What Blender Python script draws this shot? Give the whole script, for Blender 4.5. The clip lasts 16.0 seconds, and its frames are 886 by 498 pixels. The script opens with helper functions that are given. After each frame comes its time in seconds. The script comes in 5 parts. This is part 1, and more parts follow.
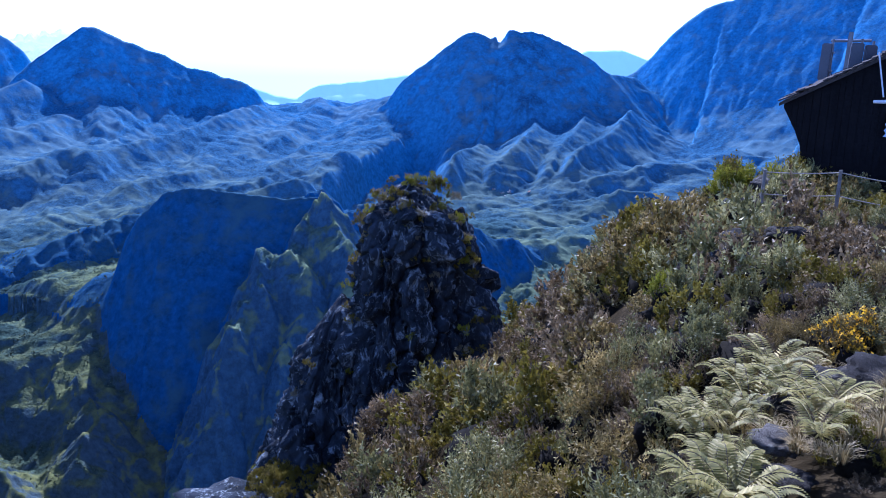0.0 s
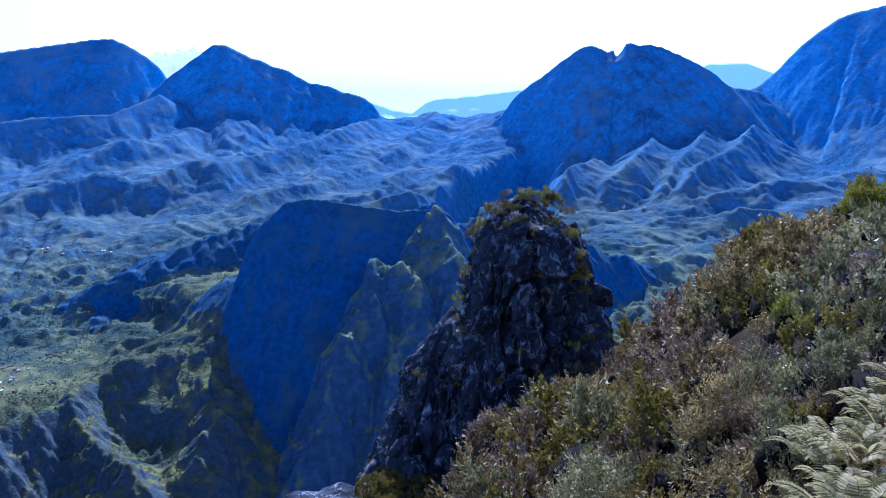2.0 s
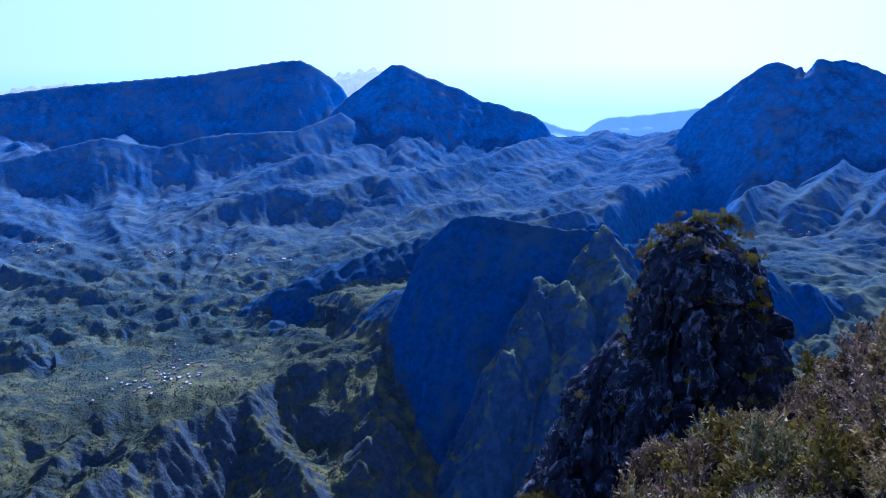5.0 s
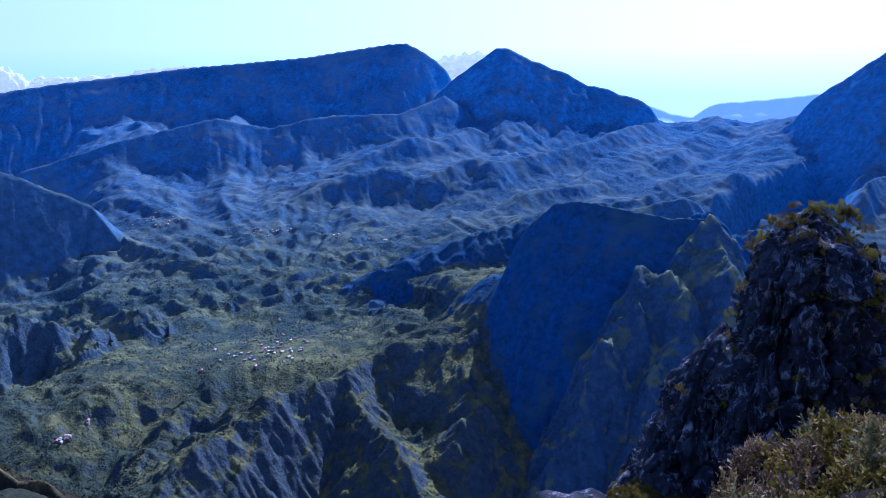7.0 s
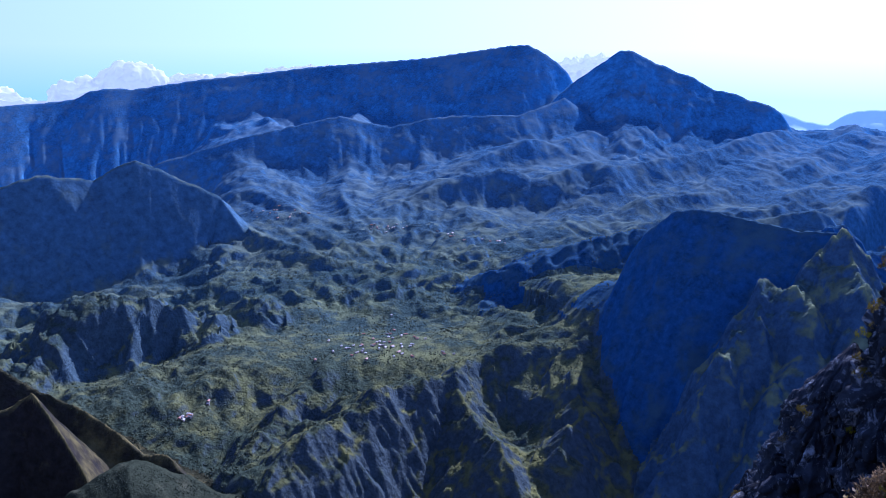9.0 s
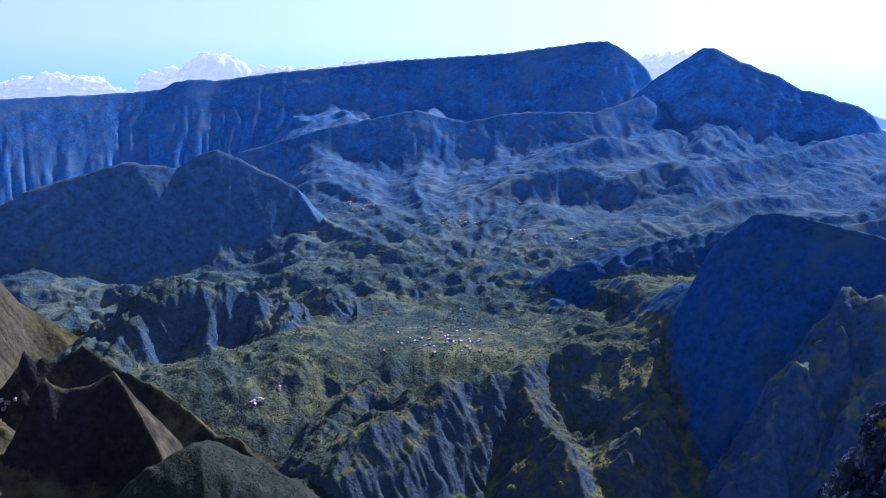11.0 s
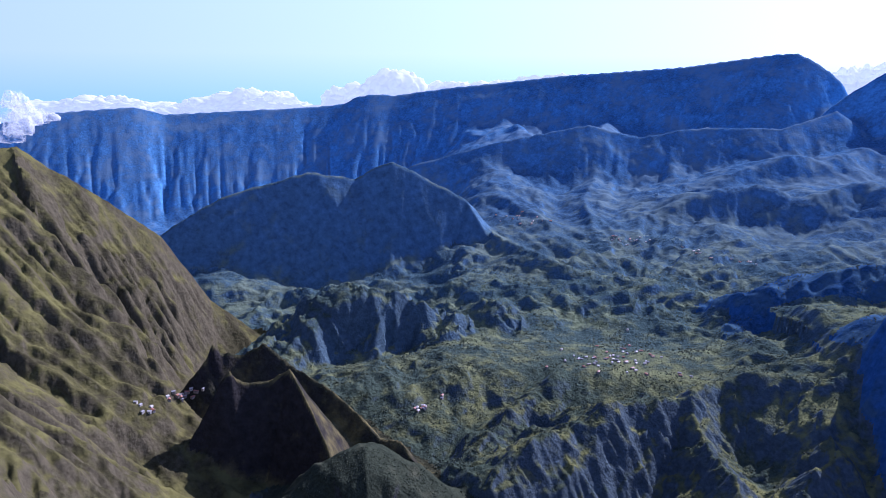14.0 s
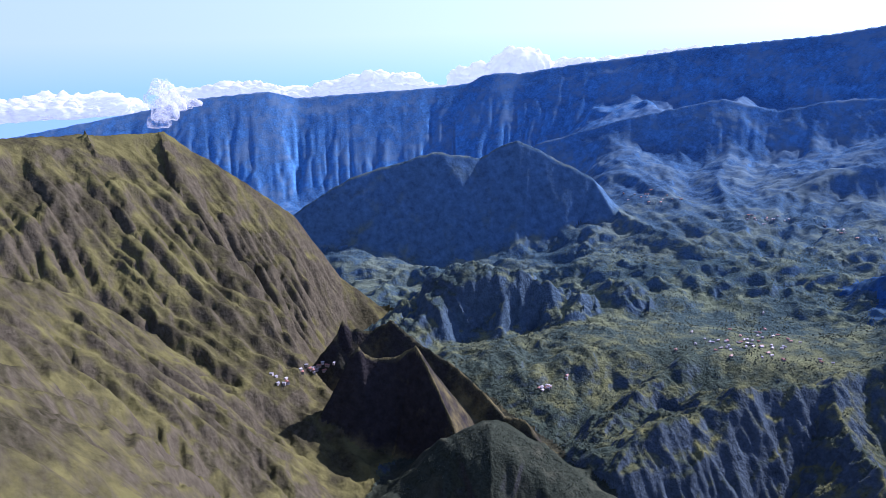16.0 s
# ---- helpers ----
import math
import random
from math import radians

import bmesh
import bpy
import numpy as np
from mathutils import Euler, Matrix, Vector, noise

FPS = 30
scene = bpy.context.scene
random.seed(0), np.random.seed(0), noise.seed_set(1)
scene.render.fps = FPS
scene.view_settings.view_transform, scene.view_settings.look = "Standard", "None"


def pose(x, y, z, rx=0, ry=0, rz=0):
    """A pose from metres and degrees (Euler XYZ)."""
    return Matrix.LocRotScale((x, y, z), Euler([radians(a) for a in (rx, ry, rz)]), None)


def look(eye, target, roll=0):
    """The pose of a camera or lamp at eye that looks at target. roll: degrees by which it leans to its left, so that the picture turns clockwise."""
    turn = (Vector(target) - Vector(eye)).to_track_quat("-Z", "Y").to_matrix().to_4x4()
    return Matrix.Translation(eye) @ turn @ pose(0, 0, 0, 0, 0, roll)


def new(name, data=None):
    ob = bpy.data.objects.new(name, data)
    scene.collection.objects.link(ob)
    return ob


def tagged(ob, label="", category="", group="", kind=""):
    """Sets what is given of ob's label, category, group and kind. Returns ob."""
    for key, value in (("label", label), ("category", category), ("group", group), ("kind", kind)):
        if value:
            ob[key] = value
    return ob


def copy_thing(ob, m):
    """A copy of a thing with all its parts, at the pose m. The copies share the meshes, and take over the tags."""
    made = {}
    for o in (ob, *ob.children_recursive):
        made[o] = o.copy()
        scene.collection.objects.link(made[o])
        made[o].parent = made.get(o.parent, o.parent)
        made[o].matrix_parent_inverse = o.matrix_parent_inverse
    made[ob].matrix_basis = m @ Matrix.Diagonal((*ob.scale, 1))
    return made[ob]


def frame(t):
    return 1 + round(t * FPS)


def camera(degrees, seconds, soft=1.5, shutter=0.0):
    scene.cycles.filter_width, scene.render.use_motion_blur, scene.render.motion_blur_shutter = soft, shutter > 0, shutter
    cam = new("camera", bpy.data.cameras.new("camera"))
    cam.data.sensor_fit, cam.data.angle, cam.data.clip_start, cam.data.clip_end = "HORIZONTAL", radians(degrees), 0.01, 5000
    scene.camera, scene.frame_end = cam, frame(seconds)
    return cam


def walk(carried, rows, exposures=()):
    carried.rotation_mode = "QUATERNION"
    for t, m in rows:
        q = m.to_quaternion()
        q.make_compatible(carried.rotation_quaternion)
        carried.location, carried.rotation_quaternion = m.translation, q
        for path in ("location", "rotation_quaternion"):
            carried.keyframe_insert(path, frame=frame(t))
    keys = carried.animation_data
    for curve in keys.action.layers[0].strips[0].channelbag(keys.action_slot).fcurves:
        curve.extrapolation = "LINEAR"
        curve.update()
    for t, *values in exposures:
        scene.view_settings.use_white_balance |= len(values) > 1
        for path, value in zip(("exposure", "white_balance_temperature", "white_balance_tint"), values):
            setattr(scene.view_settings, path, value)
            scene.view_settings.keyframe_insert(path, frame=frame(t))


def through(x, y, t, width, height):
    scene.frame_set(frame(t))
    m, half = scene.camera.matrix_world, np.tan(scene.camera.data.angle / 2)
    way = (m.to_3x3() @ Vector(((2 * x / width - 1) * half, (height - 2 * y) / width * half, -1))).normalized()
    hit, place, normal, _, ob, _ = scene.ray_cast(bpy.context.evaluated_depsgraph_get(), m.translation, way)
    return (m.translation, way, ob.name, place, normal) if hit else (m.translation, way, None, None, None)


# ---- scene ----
cam = camera(56.77, 16.0, 0.6)
# seconds, heading, pitch and roll of the panning camera, held at arm's length from the body
ROWS = [
    (0.0, 0.00, -14.60, -0.90),
    (0.5, 2.48, -14.99, -0.69),
    (1.0, 4.90, -14.79, -0.65),
    (1.5, 6.53, -14.36, -0.37),
    (2.0, 7.83, -13.72, -0.33),
    (2.5, 8.88, -13.26, -0.18),
    (3.0, 11.04, -13.10, -0.16),
    (3.5, 12.86, -12.74, -0.13),
    (4.0, 15.10, -12.70, 0.12),
    (6.3, 23.78, -12.89, -0.32),
    (6.5, 24.28, -13.19, -0.33),
    (7.0, 26.68, -13.59, 0.14),
    (7.5, 28.74, -13.24, -0.37),
    (8.0, 31.05, -13.30, -0.38),
    (8.5, 33.03, -13.26, -0.21),
    (9.0, 34.92, -13.53, -0.41),
    (11.3, 40.93, -13.56, -0.32),
    (11.5, 41.00, -13.01, 0.55),
    (12.0, 42.82, -12.50, 0.30),
    (12.5, 45.04, -12.05, -0.29),
    (13.0, 47.63, -12.61, -0.77),
    (13.5, 50.33, -12.71, -0.79),
    (14.0, 52.01, -13.08, -0.48),
    (14.5, 53.83, -13.62, -0.26),
    (15.0, 54.87, -14.04, -0.20),
    (15.5, 56.86, -14.26, 0.53),
    (16.0, 60.50, -14.47, 1.43),
]
ARM, EYE = 0.22, 1.6


def held(yaw, pitch, roll):
    a = radians(yaw)
    return pose(-ARM * math.sin(a), ARM * (math.cos(a) - 1), EYE, 90 + pitch, roll, yaw)


walk(cam, [(t, held(yaw, pitch, roll)) for t, yaw, pitch, roll in ROWS],
     [(0.0, 1.2, 4600, 30), (1.5, 1.25, 4550, 32), (3.5, 0.57, 4320, 38), (9.0, 0.65, 4780, 42), (13.0, 0.68, 5080, 43), (16.0, 0.87, 5280, 44)])

# ---- sky and sun ----
SUN_BEARING, SUN_HEIGHT = 4.0, 37.0
world = bpy.data.worlds.new("sky")
scene.world = world
world.use_nodes = True
wn, wl = world.node_tree.nodes, world.node_tree.links
wn.clear()
w_out, w_bg, w_sky = wn.new("ShaderNodeOutputWorld"), wn.new("ShaderNodeBackground"), wn.new("ShaderNodeTexSky")
w_co, w_sep, w_max, w_com = wn.new("ShaderNodeTexCoord"), wn.new("ShaderNodeSeparateXYZ"), wn.new("ShaderNodeMath"), wn.new("ShaderNodeCombineXYZ")
w_sky.sky_type, w_sky.sun_disc = "NISHITA", False
w_sky.sun_elevation, w_sky.sun_rotation = radians(SUN_HEIGHT), radians(-SUN_BEARING)
w_sky.altitude, w_sky.air_density, w_sky.dust_density, w_sky.ozone_density = 2000, 1.0, 1.5, 1.5
w_max.operation = "MAXIMUM"
w_max.inputs[1].default_value = 0.15
wl.new(w_co.outputs["Generated"], w_sep.inputs[0])
wl.new(w_sep.outputs[0], w_com.inputs[0])
wl.new(w_sep.outputs[1], w_com.inputs[1])
wl.new(w_sep.outputs[2], w_max.inputs[0])
wl.new(w_max.outputs[0], w_com.inputs[2])
wl.new(w_com.outputs[0], w_sky.inputs[0])
w_sea, w_mix = wn.new("ShaderNodeMapRange"), wn.new("ShaderNodeMix")
w_mix.data_type, w_mix.blend_type = "RGBA", "MULTIPLY"
w_sea.inputs[1].default_value, w_sea.inputs[2].default_value = 0.005, -0.05
w_mix.inputs["B"].default_value = (0.66, 0.86, 1.0, 1)
wl.new(w_sep.outputs[2], w_sea.inputs[0])
wl.new(w_sea.outputs[0], w_mix.inputs["Factor"])
w_tint = wn.new("ShaderNodeMix")
w_tint.data_type, w_tint.blend_type = "RGBA", "MULTIPLY"
w_tint.inputs["Factor"].default_value, w_tint.inputs["B"].default_value = 1.0, (1.08, 0.97, 0.99, 1)
wl.new(w_sky.outputs[0], w_tint.inputs["A"])
wl.new(w_tint.outputs["Result"], w_mix.inputs["A"])
wl.new(w_mix.outputs["Result"], w_bg.inputs[0])
wl.new(w_bg.outputs[0], w_out.inputs[0])
w_bg.inputs[1].default_value = 0.125

sun = new("sun", bpy.data.lights.new("sun", "SUN"))
sun.data.energy, sun.data.angle, sun.data.color = 4.4, radians(0.53), (1.0, 0.95, 0.87)
b, e = radians(SUN_BEARING), radians(SUN_HEIGHT)
SUNWARD = Vector((-math.sin(b) * math.cos(e), math.cos(b) * math.cos(e), math.sin(e)))
sun.matrix_world = look((0, 0, 200), Vector((0, 0, 200)) - SUNWARD)


# ---- noise on arrays ----
def hashed(ix, iy, seed):
    h = (ix.astype(np.int64) * 374761393 + iy.astype(np.int64) * 668265263 + seed * 1442695041) & 0xFFFFFFFF
    h = ((h ^ (h >> 13)) * 1274126177) & 0xFFFFFFFF
    h = ((h ^ (h >> 16)) * 2246822519) & 0xFFFFFFFF
    return ((h ^ (h >> 15)) & 0xFFFFFF) / float(0xFFFFFF)


def value(x, y, seed=0):
    """Gradient noise, about 0 to 1."""
    fx, fy = np.floor(x), np.floor(y)
    ix, iy = fx.astype(np.int64), fy.astype(np.int64)
    u, v = x - fx, y - fy

    def corner(dx, dy):
        a = hashed(ix + dx, iy + dy, seed) * (2 * np.pi)
        return np.cos(a) * (u - dx) + np.sin(a) * (v - dy)

    s, t = u * u * u * (u * (u * 6 - 15) + 10), v * v * v * (v * (v * 6 - 15) + 10)
    low = corner(0, 0) * (1 - s) + corner(1, 0) * s
    high = corner(0, 1) * (1 - s) + corner(1, 1) * s
    return 0.5 + 0.72 * (low * (1 - t) + high * t)


def fbm(x, y, octaves=4, seed=0):
    total, amp, norm = 0, 1.0, 0.0
    for k in range(octaves):
        total = total + amp * (value(x * 2 ** k + 17.3 * k, y * 2 ** k - 9.1 * k, seed + k) * 2 - 1)
        norm += amp
        amp *= 0.5
    return total / norm


def ridged(x, y, octaves=4, seed=0):
    total, amp, norm = 0, 1.0, 0.0
    for k in range(octaves):
        n = 1 - np.abs(value(x * 2 ** k + 5.7 * k, y * 2 ** k + 3.3 * k, seed + k) * 2 - 1)
        total = total + amp * n * n
        norm += amp
        amp *= 0.5
    return total / norm


def craggy(x, y, size, octaves=6, seed=0):
    """Branching ridges: each finer set is strong where the coarser one stands high; about 0 to 1."""
    x = x + 0.45 * size * fbm(x / size, y / size, 3, seed + 71)
    y = y + 0.45 * size * fbm(x / size + 9, y / size, 3, seed + 72)
    total, weight, amp, norm = 0, 1.0, 1.0, 0.0
    for k in range(octaves):
        f = 2.03 ** k / size
        n = (1 - np.abs(value(x * f + 5.7 * k, y * f + 3.3 * k, seed + k) * 2 - 1)) ** 2 * weight
        weight = np.clip(n * 2.2, 0, 1)
        total, norm, amp = total + amp * n, norm + amp, amp * 0.56
    return total / norm


def value3(x, y, z, seed=0):
    """Noise in space: two sheets of plane noise, blended."""
    fz = np.floor(z)
    w = z - fz
    w = w * w * (3 - 2 * w)
    iz = fz.astype(np.int64)
    fx, fy = np.floor(x), np.floor(y)
    ix, iy = fx.astype(np.int64), fy.astype(np.int64)
    u, v = x - fx, y - fy
    u, v = u * u * (3 - 2 * u), v * v * (3 - 2 * v)

    def layer(k):
        s = k * 7919 + seed
        a = hashed(ix, iy, s) * (1 - u) + hashed(ix + 1, iy, s) * u
        c = hashed(ix, iy + 1, s) * (1 - u) + hashed(ix + 1, iy + 1, s) * u
        return a * (1 - v) + c * v

    return layer(iz) * (1 - w) + layer(iz + 1) * w


def crag(x, y, z, octaves=4, seed=0):
    total, amp, norm = 0, 1.0, 0.0
    for k in range(octaves):
        f = 2.0 ** k
        total = total + amp * (1 - np.abs(value3(x * f + 3.1 * k, y * f, z * f - 5.3 * k, seed + 13 * k) * 2 - 1)) ** 2
        norm += amp
        amp *= 0.55
    return total / norm


def smooth(a, b, x):
    t = np.clip((x - a) / (b - a), 0, 1)
    return t * t * (3 - 2 * t)


# ---- materials ----
def material(name):
    m = bpy.data.materials.new(name)
    m.use_nodes = True
    n, l = m.node_tree.nodes, m.node_tree.links
    return m, n, l, n["Principled BSDF"]


def plain(name, colour, rough=0.8, metal=0.0, grain=40.0, vary=0.25, bump=0.2):
    """A surface with a grain and blotches of its own."""
    m, n, l, p = material(name)
    co, n1, n2, mix, ramp = n.new("ShaderNodeTexCoord"), n.new("ShaderNodeTexNoise"), n.new("ShaderNodeTexNoise"), n.new("ShaderNodeMath"), n.new("ShaderNodeValToRGB")
    n1.inputs["Scale"].default_value, n2.inputs["Scale"].default_value = grain, grain * 0.12
    n1.inputs["Detail"].default_value = n2.inputs["Detail"].default_value = 5
    mix.operation = "MULTIPLY_ADD"
    mix.inputs[1].default_value = 0.5
    half = n.new("ShaderNodeMath")
    half.operation = "MULTIPLY"
    half.inputs[1].default_value = 0.5
    l.new(co.outputs["Object"], n1.inputs["Vector"])
    l.new(co.outputs["Object"], n2.inputs["Vector"])
    l.new(n2.outputs[0], half.inputs[0])
    l.new(n1.outputs[0], mix.inputs[0])
    l.new(half.outputs[0], mix.inputs[2])
    ramp.color_ramp.elements[0].position, ramp.color_ramp.elements[1].position = 0.3, 0.7
    ramp.color_ramp.elements[0].color = (*[c * (1 - vary) for c in colour], 1)
    ramp.color_ramp.elements[1].color = (*[min(1, c * (1 + vary)) for c in colour], 1)
    l.new(mix.outputs[0], ramp.inputs[0])
    l.new(ramp.outputs[0], p.inputs["Base Color"])
    p.inputs["Roughness"].default_value, p.inputs["Metallic"].default_value = rough, metal
    p.inputs["Specular IOR Level"].default_value = 0.05 if rough > 0.8 else 0.4
    if bump:
        bn = n.new("ShaderNodeBump")
        bn.inputs["Strength"].default_value = bump
        bn.inputs["Distance"].default_value = 0.3 / grain
        l.new(n1.outputs[0], bn.inputs["Height"])
        l.new(bn.outputs[0], p.inputs["Normal"])
    return m


def slope_material(name, rock, forest, grass, scale=1.0, steep=0.72, bare=0.5, relief=0.8, hazed_cover=()):
    """Mountain side: forest on the gentle ground, grass in patches, rock where it is steep."""
    m, n, l, p = material(name)
    geo = n.new("ShaderNodeNewGeometry")
    sep = n.new("ShaderNodeSeparateXYZ")
    l.new(geo.outputs["Normal"], sep.inputs[0])

    def tex(size, detail=6.0, rough=0.6):
        t = n.new("ShaderNodeTexNoise")
        t.inputs["Scale"].default_value = scale / size
        t.inputs["Detail"].default_value, t.inputs["Roughness"].default_value = detail, rough
        l.new(geo.outputs["Position"], t.inputs["Vector"])
        return t.outputs[0]

    def ramp(src, a, b, c0=(0, 0, 0), c1=(1, 1, 1)):
        r = n.new("ShaderNodeValToRGB")
        r.color_ramp.elements[0].position, r.color_ramp.elements[1].position = a, b
        r.color_ramp.elements[0].color, r.color_ramp.elements[1].color = (*c0, 1), (*c1, 1)
        l.new(src, r.inputs[0])
        return r.outputs[0]

    def blend(fac, a, b, kind="MIX"):
        x = n.new("ShaderNodeMix")
        x.data_type, x.blend_type = "RGBA", kind
        if isinstance(fac, float):
            x.inputs["Factor"].default_value = fac
        else:
            l.new(fac, x.inputs["Factor"])
        l.new(a, x.inputs["A"])
        l.new(b, x.inputs["B"])
        return x.outputs["Result"]

    def calc(op, a, b):
        x = n.new("ShaderNodeMath")
        x.operation = op
        for k, s in enumerate((a, b)):
            if isinstance(s, float):
                x.inputs[k].default_value = s
            else:
                l.new(s, x.inputs[k])
        return x.outputs[0]

    dark, light = 0.55, 1.35
    t_big, t_mid, t_fine = tex(160), tex(38), tex(7, 8, 0.7)
    # tones shift with distance from the viewpoint, which paints haze into the base colour
    if hazed_cover:
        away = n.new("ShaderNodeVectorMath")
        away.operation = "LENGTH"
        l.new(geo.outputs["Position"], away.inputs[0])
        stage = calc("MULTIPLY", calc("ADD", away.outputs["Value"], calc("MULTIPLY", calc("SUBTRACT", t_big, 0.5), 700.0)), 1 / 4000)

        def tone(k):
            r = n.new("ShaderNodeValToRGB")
            for i, row in enumerate(hazed_cover):
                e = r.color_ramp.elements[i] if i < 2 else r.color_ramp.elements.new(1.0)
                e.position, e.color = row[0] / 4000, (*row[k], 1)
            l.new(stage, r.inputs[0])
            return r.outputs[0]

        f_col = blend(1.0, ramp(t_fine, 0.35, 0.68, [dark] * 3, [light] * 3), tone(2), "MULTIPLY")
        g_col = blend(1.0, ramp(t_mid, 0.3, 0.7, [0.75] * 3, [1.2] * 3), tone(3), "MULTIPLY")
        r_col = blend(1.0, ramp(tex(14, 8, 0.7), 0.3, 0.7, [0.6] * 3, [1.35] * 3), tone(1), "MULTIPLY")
    else:
        f_col = ramp(t_fine, 0.35, 0.68, [c * dark for c in forest], [c * light for c in forest])
        g_col = ramp(t_mid, 0.3, 0.7, [c * 0.75 for c in grass], [c * 1.2 for c in grass])
        r_col = ramp(tex(14, 8, 0.7), 0.3, 0.7, [c * 0.6 for c in rock], [c * 1.35 for c in rock])
    patch = ramp(calc("ADD", calc("MULTIPLY", t_big, 0.6), calc("MULTIPLY", t_mid, 0.4)), bare - 0.06, bare + 0.06)
    soil = blend(patch, f_col, g_col)
    lift = calc("ADD", sep.outputs[2], calc("MULTIPLY", calc("SUBTRACT", t_mid, 0.5), 0.5))
    col = blend(ramp(lift, steep - 0.12, steep + 0.12), r_col, soil)
    l.new(col, p.inputs["Base Color"])
    p.inputs["Roughness"].default_value = 0.95
    p.inputs["Specular IOR Level"].default_value = 0.0
    bn = n.new("ShaderNodeBump")
    bn.inputs["Strength"].default_value, bn.inputs["Distance"].default_value = relief, 4.0 / scale
    vor = n.new("ShaderNodeTexVoronoi")
    vor.inputs["Scale"].default_value = scale / 6.0
    l.new(geo.outputs["Position"], vor.inputs["Vector"])
    l.new(calc("ADD", t_fine, calc("MULTIPLY", vor.outputs["Distance"], -0.35)), bn.inputs["Height"])
    l.new(bn.outputs[0], p.inputs["Normal"])
    return m


# base colours up the valley: fields and olive woods by the village, then forest and basalt with blue haze painted in,
# most on steep shaded rock; distance, rock, forest, grass
HAZED_COVER = ((1250, (0.066, 0.092, 0.098), (0.056, 0.078, 0.050), (0.142, 0.148, 0.052)), (1750, (0.070, 0.122, 0.148), (0.054, 0.094, 0.090), (0.126, 0.158, 0.084)),
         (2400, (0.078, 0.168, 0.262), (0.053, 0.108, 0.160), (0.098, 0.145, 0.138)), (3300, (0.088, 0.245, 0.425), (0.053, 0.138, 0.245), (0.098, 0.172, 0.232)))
M_LAND = slope_material("hazed_valley_land", None, None, None, 0.8, 0.70, 0.52, 0.3, HAZED_COVER)
M_NEAR = slope_material("hazed_valley_woods", None, None, None, 1.3, 0.74, 0.52, 1.0, HAZED_COVER)
# haze over the horizon ridges, painted as pale blue plus a faint glow
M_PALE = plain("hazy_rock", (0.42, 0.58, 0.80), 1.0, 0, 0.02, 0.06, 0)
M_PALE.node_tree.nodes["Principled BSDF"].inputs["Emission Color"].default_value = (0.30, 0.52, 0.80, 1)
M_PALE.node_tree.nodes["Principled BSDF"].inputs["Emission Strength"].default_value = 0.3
M_BROWN = slope_material("dry_slopes", (0.086, 0.077, 0.044), (0.053, 0.050, 0.024), (0.115, 0.110, 0.036), 1.2, 0.62, 0.5, 0.7)
M_PEAK = slope_material("dark_rock_slopes", (0.036, 0.034, 0.030), (0.046, 0.048, 0.026), (0.15, 0.13, 0.050), 1.2, 0.55, 0.52, 0.8)
# ribs coloured brighter and greener than the massif to look sunlit
M_RIB = slope_material("sunlit_tint_ribs", (0.066, 0.120, 0.175), (0.066, 0.112, 0.105), (0.165, 0.205, 0.11), 1.1, 0.62, 0.5, 1.0)
# blue haze over the shaded massif, painted into its base colours
M_DARK = slope_material("hazed_wooded_rock", (0.034, 0.096, 0.205), (0.032, 0.080, 0.145), (0.050, 0.098, 0.125), 0.9, 0.6, 0.5, 0.4)
M_KNOLL = slope_material("wooded_knoll", (0.05, 0.053, 0.05), (0.04, 0.05, 0.03), (0.065, 0.07, 0.04), 2.0, 0.5, 0.55)

